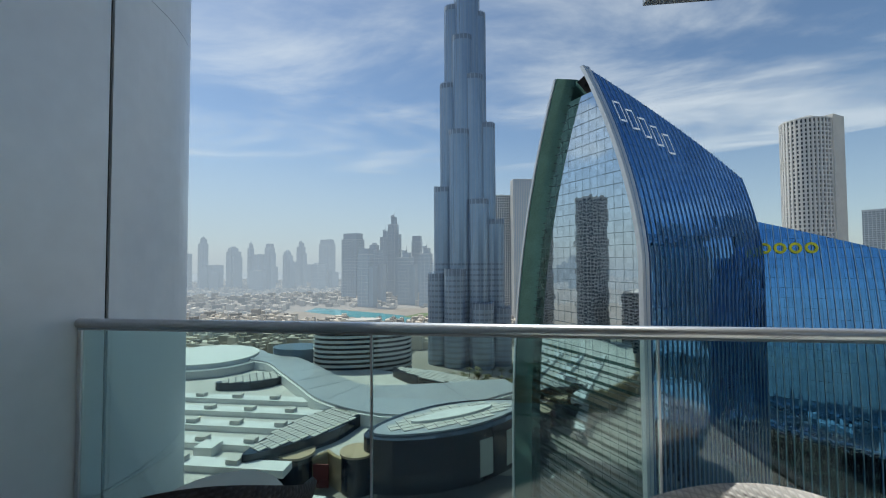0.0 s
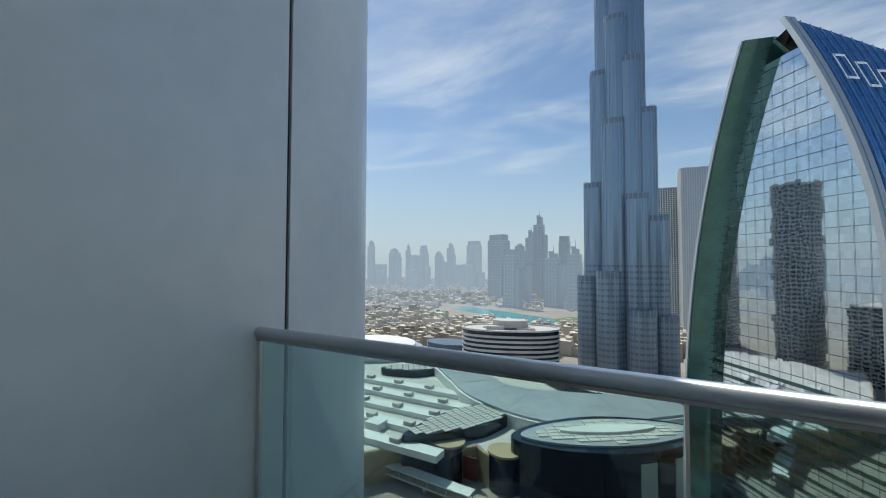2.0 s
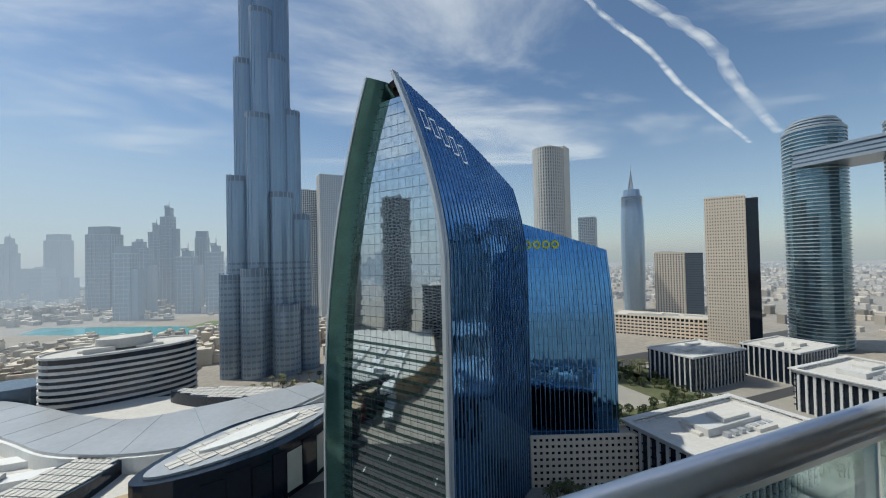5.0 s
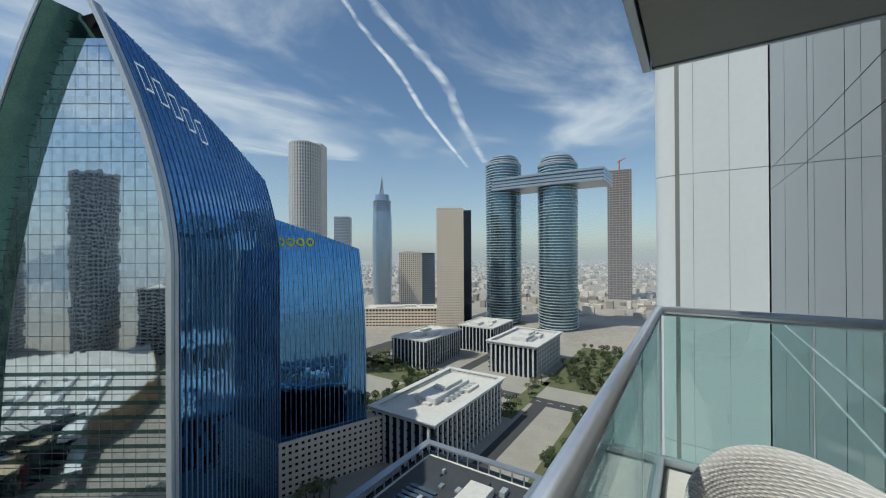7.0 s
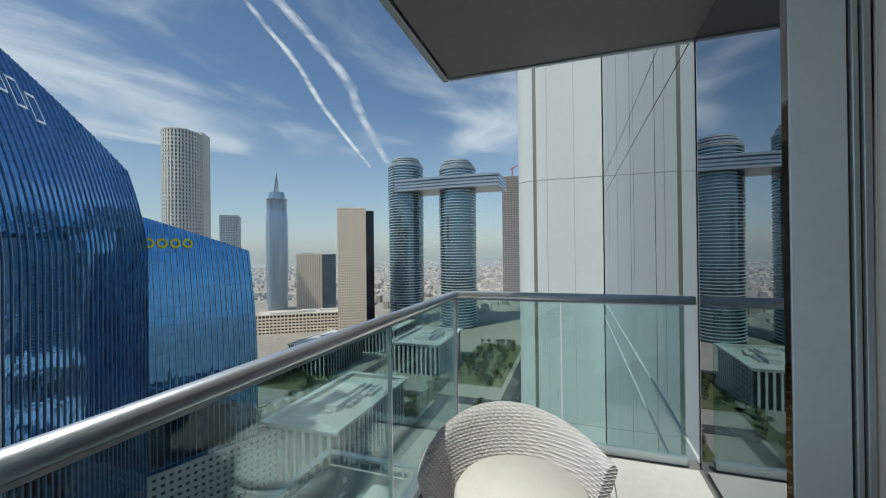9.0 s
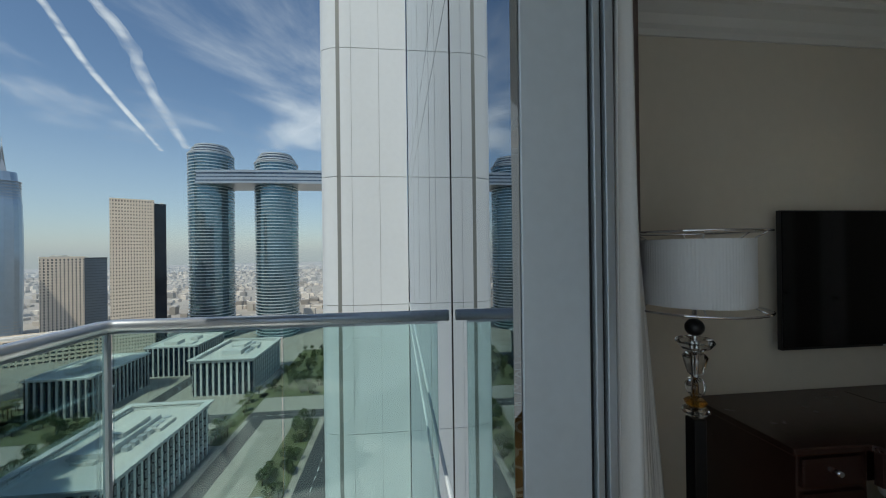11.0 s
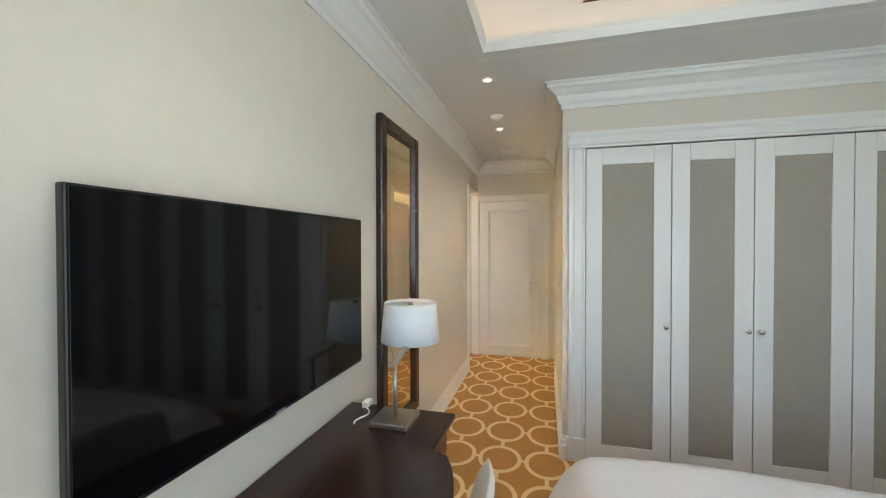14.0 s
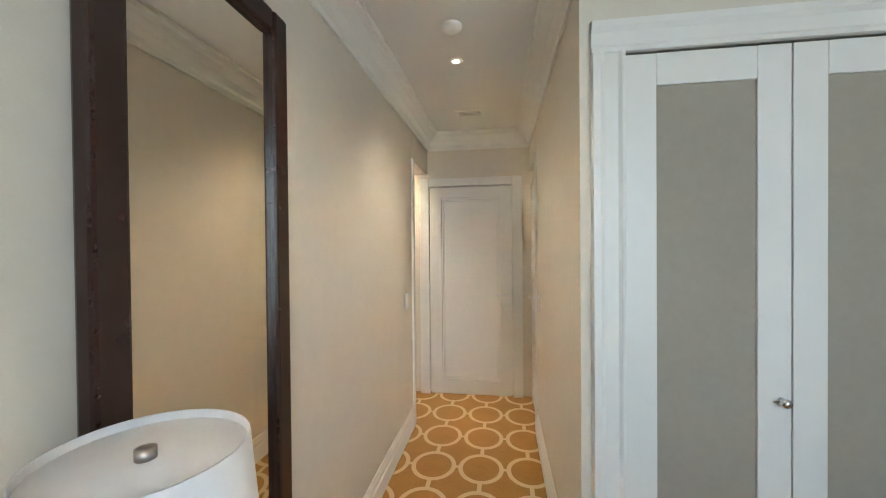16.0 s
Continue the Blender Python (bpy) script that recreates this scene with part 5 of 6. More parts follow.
for x in (-0.18, 0.19):
    for y in (-0.19, 0.19):
        part("leg", tube((x, y, 0.0), (x, y, 0.41), 0.014, 10, r2=0.022), M_DARKWOOD, ch)

# sky bridge on the twin towers
br = thing("sky_bridge", (0, 0, G_Z + 208), 0, "long curved bridge deck joining the twin towers near their tops", "bridge")
for k, (z, o) in enumerate(((0, 4.0), (5, 2.5), (10, 1.0), (15, 2.5))):
    pts = [(-541 + o + 5 * math.sin(f * 2.4), -264 + f * 164) for f in np.linspace(0, 1, 14)] + [(-598 - o + 5 * math.sin(f * 2.4), -264 + f * 164) for f in np.linspace(1, 0, 14)]
    part("deck_level", prism(pts[::-1], z, z + 3.2), M_SILVER, br)
    if k < 3:
        part("glass_level", prism([(x * 0.999 - 0.5, y) for x, y in pts[::-1]], z + 3.2, z + 5), M_TOWERGLASS, br)
# sail-topped tower
sp = thing("sail_tower", (-622, -566, G_Z), 45, "slender dark glass tower ending in a white curved sail", "tower")
bm = bmesh.new()
rings = []
for z in np.linspace(0, 236, 40):
    f = z / 236
    w = 23 + 3.0 * math.sin(f * math.pi) - 5 * max(0, f - 0.8) * 5
    rings.append([bm.verts.new((x, y, z)) for x, y in oval(w, w * 0.8, 20, 3)])
for a, b in zip(rings[:-1], rings[1:]):
    for k in range(20):
        bm.faces.new((a[k], a[(k + 1) % 20], b[(k + 1) % 20], b[k]))
bm.faces.new(rings[-1])
part("shaft", bm, M_PALEGLASS, sp)
tagged(part("floor_band", bands(oval(23.5, 19, 20, 3), 0.3, 0, 225, 4.2, 0.7), M_SILVER, sp), kind="stuff")
for s in (-1, 1):
    bm = bmesh.new()
    prev = None
    for f in np.linspace(0, 1, 16):
        z = 205 + 70 * f * (1.0 if s < 0 else 0.72)
        x = s * (20 * (1 - f ** 1.7)) - 2 * f
        q = [bm.verts.new((x + dx, y, z)) for dx, y in ((-1.2, -9 * (1 - f) - 0.5), (1.2, -9 * (1 - f) - 0.5), (1.2, 9 * (1 - f) + 0.5), (-1.2, 9 * (1 - f) + 0.5))]
        if prev:
            for k in range(4):
                bm.faces.new((prev[k], prev[(k + 1) % 4], q[(k + 1) % 4], q[k]))
        prev = q
    part("sail", bm, M_SILVER, sp)
part("mast", tube((-2, 0, 230), (-6, 0, 288), 0.9, 8, r2=0.3), M_SILVER, sp)

# dark wing on the beige tower, upper frame on the beige office, cranes on the unfinished tower
building("dark_slab_tower", (-497, -287), 33, rect(12, 16), 174, M_DARKGLASS, M_DARKGLASS, 4, 0.5, 0, 0.4, 0.2, "narrow dark glass slab beside a beige tower", "tower")
building("blue_glass_office", (-628, -462), 40, rect(26, 46), 110, M_TOWERGLASS, M_DARKGLASS, 4, 0.5, 0, 0.4, 0.2, "dark blue glass office slab", "office")
cr = thing("tower_crane", (-1000, -150, G_Z + 300), 30, "red and white crane on an unfinished tower", "crane")
M_CRANE = mat("crane_red", (0.45, 0.08, 0.05), 0.6)
part("mast", boxes((-1.2, 1.2, -1.2, 1.2, 0, 30)), M_CRANE, cr)
part("jib", boxes((-12, 34, -0.9, 0.9, 26, 28)), M_CRANE, cr)

# ---- mall ----
M_BEIGEWALL = mat("tan_mall_wall", (0.42, 0.32, 0.20), 0.7, 0, 0.15, 0.1)
M_WHITEROOF = mat("white_membrane_roof", (0.70, 0.70, 0.68), 0.6, 0, 0.1, 0.08)
mall = thing("shopping_mall", (0, 0, G_Z), 0, "sprawling pale shopping mall roof with curved and ribbed sections", "mall")
mall_plan = [(62, -199), (66, -191), (72, -188), (80, -192), (86, -197), (92, -188), (99, -183), (107, -186), (113, -191), (137, -158), (200, -140), (330, -150), (360, -420), (60, -335), (-18, -300), (-20, -262), (10, -225)][::-1]
part("base", prism(mall_plan, 0, 17), M_BEIGEWALL, mall, "tan scalloped outer wall")
part("flat_roof", prism(grown(mall_plan, -0.9), 17, 17.2), M_ROOF, mall)
part("cornice", prism(grown(mall_plan, 0.35), 15.6, 16.7), mat("gilt_cornice", (0.55, 0.44, 0.24), 0.5, 0.2, 0.1, 0.2), mall)



def ribbon(points, z0, z1, m, name):
    left, right = [], []
    for i, (x, y, w) in enumerate(points):
        a, b = points[max(0, i - 1)], points[min(len(points) - 1, i + 1)]
        d = Vector((b[0] - a[0], b[1] - a[1])).normalized()
        left.append((x - d.y * w / 2, y + d.x * w / 2))
        right.append((x + d.y * w / 2, y - d.x * w / 2))
    return part(name, prism(left + right[::-1], z0, z1), m, mall)


def smooth_path(pts, n):
    out = []
    for i in range(len(pts) - 1):
        p0, p1, p2, p3 = (np.array(pts[max(0, min(len(pts) - 1, i + k))], float) for k in (-1, 0, 1, 2))
        for f in np.linspace(0, 1, n, False):
            out.append(tuple(0.5 * (2 * p1 + (p2 - p0) * f + (2 * p0 - 5 * p1 + 4 * p2 - p3) * f ** 2 + (3 * p1 - p0 - 3 * p2 + p3) * f ** 3)))
    return out + [tuple(map(float, pts[-1]))]


spine = smooth_path([(232, -352, 22), (195, -342, 26), (160, -312, 30), (128, -282, 32), (96, -258, 40), (52, -254, 56), (6, -278, 36), (-16, -290, 24)], 7)
ribbon(spine, 17, 26, M_MALLROOF, "curved_roof")
ribbon([(x, y, w + 3) for x, y, w in spine], 17, 24.5, M_WHITEROOF, "roof_kerb")
for k in range(3, len(spine) - 3, 4):
    (x, y, w), (x2, y2, _) = spine[k], spine[k + 1]
    d = Vector((x2 - x, y2 - y)).normalized()
    q = [(x - d.y * w / 2, y + d.x * w / 2), (x + d.y * w / 2, y - d.x * w / 2)]
    part("roof_seam", prism([q[0], q[1], (q[1][0] + d.x * 0.2, q[1][1] + d.y * 0.2), (q[0][0] + d.x * 0.2, q[0][1] + d.y * 0.2)], 26, 26.12), M_SKYBAND, mall)
part("drum_roof", prism([(272 + x, -345 + y) for x, y in oval(48, 40, 40)], 0, 28), M_WHITEROOF, mall)
part("drum_ring", prism([(272 + x, -345 + y) for x, y in oval(56, 47, 40)], 0, 24), M_MALLROOF, mall)
part("green_drum", prism([(190 + x, -368 + y) for x, y in oval(26, 16, 30)], 0, 32), M_TOWERGLASS, mall)
for k in range(5):
    y = -262 + 21 * k
    part("roof_monitor", boxes((112 - 4 * k, 236, y, y + 8.5, 17, 20.5)), M_WHITEROOF, mall)
    for j in range(4):
        x = 120 + 28 * j + 5 * (k % 2)
        part("plant_box", boxes((x, x + 6, y + 2, y + 6.5, 20.5, 22.8)), M_ROOF, mall)
part("plant_room", boxes((142, 152, -192, -183, 17.2, 22)), M_WHITEROOF, mall)


def lens(cx, cy, a, b, rz, z0, z1, m, name, p=1.35):
    c, s = math.cos(radians(rz)), math.sin(radians(rz))
    pts = [(cx + x * c - y * s, cy + x * s + y * c) for x, y in oval(a, b, 40, p)]
    return part(name, prism(pts, z0, z1), m, mall)


def slab_tiles(cx, cy, a, b, rz, z, parent, step=5.0):
    """Raised roof tiles over a lens."""
    c, s = math.cos(radians(rz)), math.sin(radians(rz))
    bm = bmesh.new()
    for i in np.arange(-a, a, step):
        for j in np.arange(-b, b, step * 0.6):
            if abs((i + step / 2) / a) ** 1.5 + abs((j + step * 0.3) / b) ** 1.5 < 0.92:
                q = [(i + 0.3, j + 0.3), (i + step - 0.3, j + 0.3), (i + step - 0.3, j + step * 0.6 - 0.3), (i + 0.3, j + step * 0.6 - 0.3)]
                prism([(cx + x * c - y * s, cy + x * s + y * c) for x, y in q], z, z + 0.5, bm)
    return tagged(part("roof_tile", bm, M_ROOF, parent), kind="stuff")


l1 = lens(98, -215, 46, 15, 62, 0, 24, M_DARKGLASS, "ribbed_roof")
slab_tiles(98, -215, 45, 14, 62, 24, l1)
l2 = lens(40, -305, 50, 12, 152, 0, 25, M_DARKGLASS, "ribbed_roof")
slab_tiles(40, -305, 49, 11, 152, 25, l2)
l3 = lens(188, -296, 30, 14, 35, 0, 23, M_DARKGLASS, "ribbed_roof")
slab_tiles(188, -296, 29, 13, 35, 23, l3)
lens(22, -222, 52, 22, 33, 0, 27, M_DARKGLASS, "fashion_hall", 1.7)
hall_top = lens(22, -222, 47, 16, 33, 27, 28, M_MALLROOF, "hall_roof", 1.7)
slab_tiles(22, -222, 45, 14, 33, 28, hall_top, 6.0)
lens(22, -222, 26, 5, 33, 28, 29.8, M_WHITEROOF, "hall_skylight", 1.6)
M_LITPANEL = mat("white_front_panel", (0.62, 0.60, 0.55), 0.5, 0, 0.1, 0.2)
hall = [Vector((22 + x * math.cos(radians(33)) - y * math.sin(radians(33)), -222 + x * math.sin(radians(33)) + y * math.cos(radians(33)))) for x, y in oval(52.3, 22.3, 60, 1.7)]
for k in range(9):
    p, q = hall[8 + 2 * k], hall[10 + 2 * k]
    d = (q - p).normalized()
    o = Vector((d.y, -d.x)) * 0.4
    quad = [p + d * 0.4, q - d * 0.4]
    part("front_panel", prism([tuple(quad[0]), tuple(quad[0] + o), tuple(quad[1] + o), tuple(quad[1])], 3, 24 if k % 2 else 22), M_LITPANEL if k in (4, 6) else M_DARKGLASS, mall)
for cx, cy, r in ((69, -194, 8.5), (100, -190, 9.0)):
    part("round_bay", prism([(cx + x, cy + y) for x, y in oval(r, r * 0.9, 30)], 0, 18.5), M_DARKGLASS, mall)
    part("bay_cap", prism([(cx + x, cy + y) for x, y in oval(r + 0.5, r * 0.9 + 0.5, 30)], 18.5, 19.6), M_BEIGEWALL, mall)
part("banner", boxes((82, 90, -188.5, -187.6, 3, 14.5)), mat("dark_red_banner", (0.10, 0.01, 0.012), 0.6), mall)
foot = thing("footbridge", (104, -172, G_Z), -4, "pale roofed footbridge in front of the mall", "footbridge")
part("deck", boxes((-27, 27, -3, 3, 3.2, 4.0)), M_ROOF, foot)
part("roof", boxes((-27, 27, -3.4, 3.4, 7.4, 7.9)), M_WHITEROOF, foot)
for k in range(10):
    for y in (-2.9, 2.6):
        part("post", boxes((-26 + 5.7 * k, -25.7 + 5.7 * k, y, y + 0.3, 4.0, 7.4)), M_SILVER, foot)
for x in (-24, 0, 24):
    part("pier", boxes((x - 0.6, x + 0.6, -1.2, 1.2, 0.0, 3.2)), M_ROOF, foot)
part("sign_square", boxes((60.0, 63.0, -200.2, -199.8, 12, 15)), M_WHITEROOF, mall)

# hotel roof details
hr = thing("hotel_plant", (122, -365, G_Z + 53.5), 20, "pale round plant room on the hotel roof", "plant room")
part("drum", prism(oval(17, 9, 30), 0, 7), M_ROOF, hr)

# roads
M_ROAD = mat("asphalt", (0.05, 0.05, 0.052), 0.85, 0, 0.2, 0.1)
M_PAVE = mat("pale_paving", (0.30, 0.28, 0.24), 0.8, 0, 0.15, 0.1)
for name, r in (("road", (-700, 0, -52, -36)), ("road", (-292, -278, -420, -52)), ("road", (-70, -52, -300, -52)), ("road", (-700, -60, -330, -300))):
    tagged(part(name, boxes((*r, G_Z, G_Z + 0.15)), M_ROAD), "dark asphalt road between the blocks", "road", kind="structure")
tagged(part("pavement", boxes((-470, -100, -300, -56, G_Z, G_Z + 0.10)), M_PAVE), "pale paved plaza around the offices", "pavement", kind="structure")
M_BED = mat("garden_ground", (0.10, 0.11, 0.05), 0.9, 0, 0.35, 0.12)
for r in ((-300, -262, -300, -180), (-275, -150, -72, -56), (-330, -245, -119, -107), (-470, -320, -112, -60), (-260, -160, -215, -176), (-480, -380, -285, -250), (-324, -292, -298, -250)):
    tagged(part("garden_bed", boxes((*r, G_Z, G_Z + 0.3)), M_BED), "planted garden bed with dark soil and ground cover", "garden", kind="structure")
for r in ((-560, -292, -196, -184), (-278, -100, -104, -94), (-470, -292, -56, -48)):
    tagged(part("road", boxes((*r, G_Z, G_Z + 0.16)), M_ROAD), "dark asphalt street between the offices", "road", kind="structure")
M_LINE = mat("white_road_line", (0.7, 0.7, 0.66), 0.8)
lines = bmesh.new()
for x in np.arange(-690, -10, 9.0):
    box(lines, x, x + 4, -44.2, -43.8, G_Z + 0.15, G_Z + 0.17)
for y in np.arange(-410, -60, 9.0):
    box(lines, -285.2, -284.8, y, y + 4, G_Z + 0.15, G_Z + 0.17)
tagged(part("road_line", lines, M_LINE), "broken white lane lines", "road marking", kind="structure")
tagged(part("road", boxes((-44, 57, -214, -60, G_Z, G_Z + 0.12)), M_ROAD), "dark asphalt forecourt between tower and mall", "road", kind="structure")
arrows = bmesh.new()
for x, y in ((10, -188), (24, -176), (38, -164), (-4, -150), (12, -136), (28, -120)):
    prism([(x, y), (x + 7, y + 0.5), (x + 7, y + 1.1), (x, y + 0.6)], G_Z + 0.12, G_Z + 0.14, arrows)
tagged(part("road_line", arrows, M_LINE), "white painted lane marks on the forecourt", "road marking", kind="structure")
M_WATER = mat("turquoise_water", (0.03, 0.30, 0.33), 0.15, 0, 0.1, 0.02)
tagged(part("water", prism([(130, -700), (430, -860), (430, -930), (250, -850), (100, -770)][::-1], G_Z, G_Z + 0.2), M_WATER), "turquoise ornamental lake", "lake", kind="structure")
M_GRASS = mat("lawn", (0.10, 0.15, 0.04), 0.9, 0, 0.3, 0.05)
tagged(part("lawn", prism([(40, -740), (180, -790), (150, -860), (20, -810)][::-1], G_Z, G_Z + 0.25), M_GRASS), "green lawn by the lake", "lawn", kind="structure")

# trees and palms, each with a trunk and a crown of many leaves
M_TRUNK = mat("trunk", (0.12, 0.08, 0.05), 0.9, 0, 0.2, 1)
M_LEAF = mat("leaf", (0.055, 0.075, 0.025), 0.8, 0, 0.2, 0.5, island=0.5)
M_PALM = mat("palm_leaf", (0.10, 0.105, 0.04), 0.7, 0, 0.2, 0.5, island=0.4)


def leaf_tree(seed):
    rnd = random.Random(seed)
    t = thing("tree", (0, 0, G_Z), 0, "leafy green street tree on the plaza", "tree", "trees")
    part("trunk", tube((0, 0, 0), (0.2, 0.1, 3.6), 0.30, 7, r2=0.16), M_TRUNK, t)
    bm = bmesh.new()
    for k in range(240):
        a, h = rnd.uniform(0, 6.283), rnd.uniform(-1, 1)
        r = 2.9 * math.sqrt(1 - h * h) * rnd.uniform(0.45, 1.0) * (1 + 0.25 * math.sin(3 * a + seed))
        c = Vector((r * math.cos(a), r * math.sin(a), 4.8 + 2.0 * h))
        u = Vector((rnd.gauss(0, 1), rnd.gauss(0, 1), rnd.gauss(0, 1))).normalized() * 0.42
        v = u.orthogonal().normalized() * 0.30
        bm.faces.new([bm.verts.new(c + w) for w in (u, v, -u, -v)])
    part("crown", bm, M_LEAF, t)
    return t


def palm_tree(seed):
    rnd = random.Random(seed)
    t = thing("palm", (0, 0, G_Z), 0, "tall date palm with a drooping crown", "palm", "palms")
    part("trunk", tube((0, 0, 0), (0.3, 0.2, 7.5), 0.28, 8, r2=0.2), M_TRUNK, t)
    bm = bmesh.new()
    for k in range(26):
        a, up = rnd.uniform(0, 6.283), rnd.uniform(0.1, 1.0)
        prev = None
        for f in np.linspace(0, 1, 6):
            d = 3.4 * f
            p = Vector((0.3 + d * math.cos(a), 0.2 + d * math.sin(a), 7.5 + up * 2.2 * f - 2.4 * f * f))
            s = Vector((-math.sin(a), math.cos(a), 0)) * 0.34 * math.sin(math.pi * min(1.0, 0.15 + 0.85 * f))
            q = [bm.verts.new(p - s - Vector((0, 0, 0.15))), bm.verts.new(p), bm.verts.new(p + s - Vector((0, 0, 0.15)))]
            if prev:
                bm.faces.new((prev[0], prev[1], q[1], q[0]))
                bm.faces.new((prev[1], prev[2], q[2], q[1]))
            prev = q
    part("crown", bm, M_PALM, t)
    return t


proto = [leaf_tree(3), leaf_tree(8), palm_tree(5)]
rnd = random.Random(11)
areas = [(-300, -262, -300, -180, 60, 0), (-275, -150, -70, -57, 36, 0), (-330, -245, -118, -108, 10, 2), (-126, -104, -154, -142, 7, 2), (-470, -320, -112, -60, 90, 0), (-276, -242, -180, -110, 34, 0), (-480, -380, -285, -250, 40, 0), (-260, -160, -213, -178, 60, 0), (-30, 60, -400, -345, 40, 2), (-98, -66, -150, -112, 12, 2), (-325, -290, -300, -250, 20, 2)]
first = True
for x0, x1, y0, y1, count, kind in areas:
    for k in range(count):
        p = proto[2] if (kind == 2 and rnd.random() < 0.75) else proto[rnd.randrange(2)]
        x, y, s = rnd.uniform(x0, x1), rnd.uniform(y0, y1), rnd.uniform(0.75, 1.35)
        c = copy_thing(p, pose(x, y, G_Z, 0, 0, rnd.uniform(0, 360)) @ Matrix.Scale(s, 4))
for k, p in enumerate(proto):
    p.matrix_world = pose(-260 + 9 * k, -60, G_Z)

# low city, and the skyline far off
M_LOW = mat("sandy_low_houses", (0.46, 0.41, 0.35), 0.85, 0, 0.1, 0.05, island=0.55)
rnd = random.Random(21)
low = bmesh.new()
for k in range(9000):
    if rnd.random() < 0.5:
        x, y = rnd.uniform(-200, 1600), rnd.uniform(-2300, -620)
        if 0 < x < 460 and y > -960:
            continue
    else:
        x, y = rnd.uniform(-3300, -680), rnd.uniform(-2300, 500)
    w, d, h = rnd.uniform(7, 19), rnd.uniform(7, 19), rnd.choice((4, 5, 6, 7, 8, 10, 14))
    prism([(x, y), (x + w, y + rnd.uniform(-4, 4)), (x + w, y + d), (x, y + d)], G_Z, G_Z + h, low)
tagged(part("low_houses", low, M_LOW), "countless sandy low houses of the far city", "houses", kind="stuff")

M_OLDTOWN = mat("cream_low_houses", (0.50, 0.44, 0.36), 0.85, 0, 0.1, 0.05, island=0.45)
rnd = random.Random(44)
old = bmesh.new()
for k in range(900):
    x, y = rnd.uniform(-240, 520), rnd.uniform(-690, -420)
    if (x - 24) ** 2 + (y + 452) ** 2 < 85 ** 2 or (x - 122) ** 2 + (y + 365) ** 2 < 75 ** 2 or (x > 60 and y > -440):
        continue
    w, d, h = rnd.uniform(8, 22), rnd.uniform(8, 20), rnd.choice((5, 8, 9, 12, 14, 18))
    prism([(x, y), (x + w, y), (x + w, y + d), (x, y + d)], G_Z, G_Z + h, old)
    prism([(x + 1, y + 1), (x + w * 0.5, y + 1), (x + w * 0.5, y + d * 0.5), (x + 1, y + d * 0.5)], G_Z + h, G_Z + h + 3, old)
tagged(part("low_houses", old, M_OLDTOWN), "cream low houses and podiums between mall and lake", "houses", kind="stuff")

# base colours paled towards blue to put distance haze on the far towers
M_FAR = mat("haze_tinted_far_tower", (0.27, 0.33, 0.40), 0.4, 0.2, 0.1, 0.01)
M_FARTRIM = mat("haze_tinted_far_trim", (0.44, 0.49, 0.54), 0.6, 0.0, 0.1, 0.01)
for az, wd, dist, h in ((-38.6, 42, 1900, 215), (-35.2, 60, 1950, 180), (-33.2, 26, 2000, 200), (-30.9, 34, 1700, 190), (-28.6, 36, 1750, 160), (-26.9, 34, 1900, 205), (-23.4, 60, 1800, 215),
                        (-19.8, 58, 1250, 205), (-16.6, 34, 1150, 165), (-15.2, 30, 1400, 225), (-14.0, 30, 1300, 265), (-10.5, 32, 1350, 205), (-18.0, 34, 1020, 150), (-12.2, 36, 1050, 140), (-9.2, 30, 1000, 150)):
    a = radians(az)
    ft = building("far_tower", (1.4 - dist * math.sin(a), -dist * math.cos(a)), az, rect(wd, wd * 0.7), h * 0.9, M_FAR, M_FARTRIM, 9, 1.2, 9, 1.0, 0.6, "grey skyline tower with distance haze painted into its colour", "tower", group="skyline")
    shape = int(abs(az) * 10) % 3
    part("upper_tier", prism([(x + wd * (0.0, 0.12, -0.1)[shape], y) for x, y in rect(wd * (0.92, 0.66, 0.5)[shape], wd * 0.5)], h * 0.9, h), M_FAR, ft)
    if shape:
        part("plant_room", prism([(x + wd * 0.1, y) for x, y in rect(wd * 0.3, wd * 0.3)], h, h + 6), M_FARTRIM, ft)
    part("side_wing", prism([(x - wd * 0.62, y) for x, y in rect(wd * 0.5, wd * 0.6)], 0, h * (0.55 + 0.25 * math.sin(az * 3))), M_FAR, ft)
    if shape == 2:
        part("mast", tube((-wd * 0.1, 0, h), (-wd * 0.1, 0, h + 22), 1.4, 6, r2=0.4), M_FARTRIM, ft)
rnd = random.Random(5)
for k in range(56):
    a = radians(rnd.uniform(-75, -6))
    dist = rnd.uniform(1500, 2600)
    building("far_tower", (-dist * math.sin(a), -dist * math.cos(a)), rnd.uniform(0, 90), rect(rnd.uniform(28, 60), rnd.uniform(24, 40)), rnd.uniform(60, 165), M_FAR, M_FARTRIM, 12, 1.4, 0, 1, 0.6, "grey skyline block with distance haze painted into its colour", "tower", group="skyline")

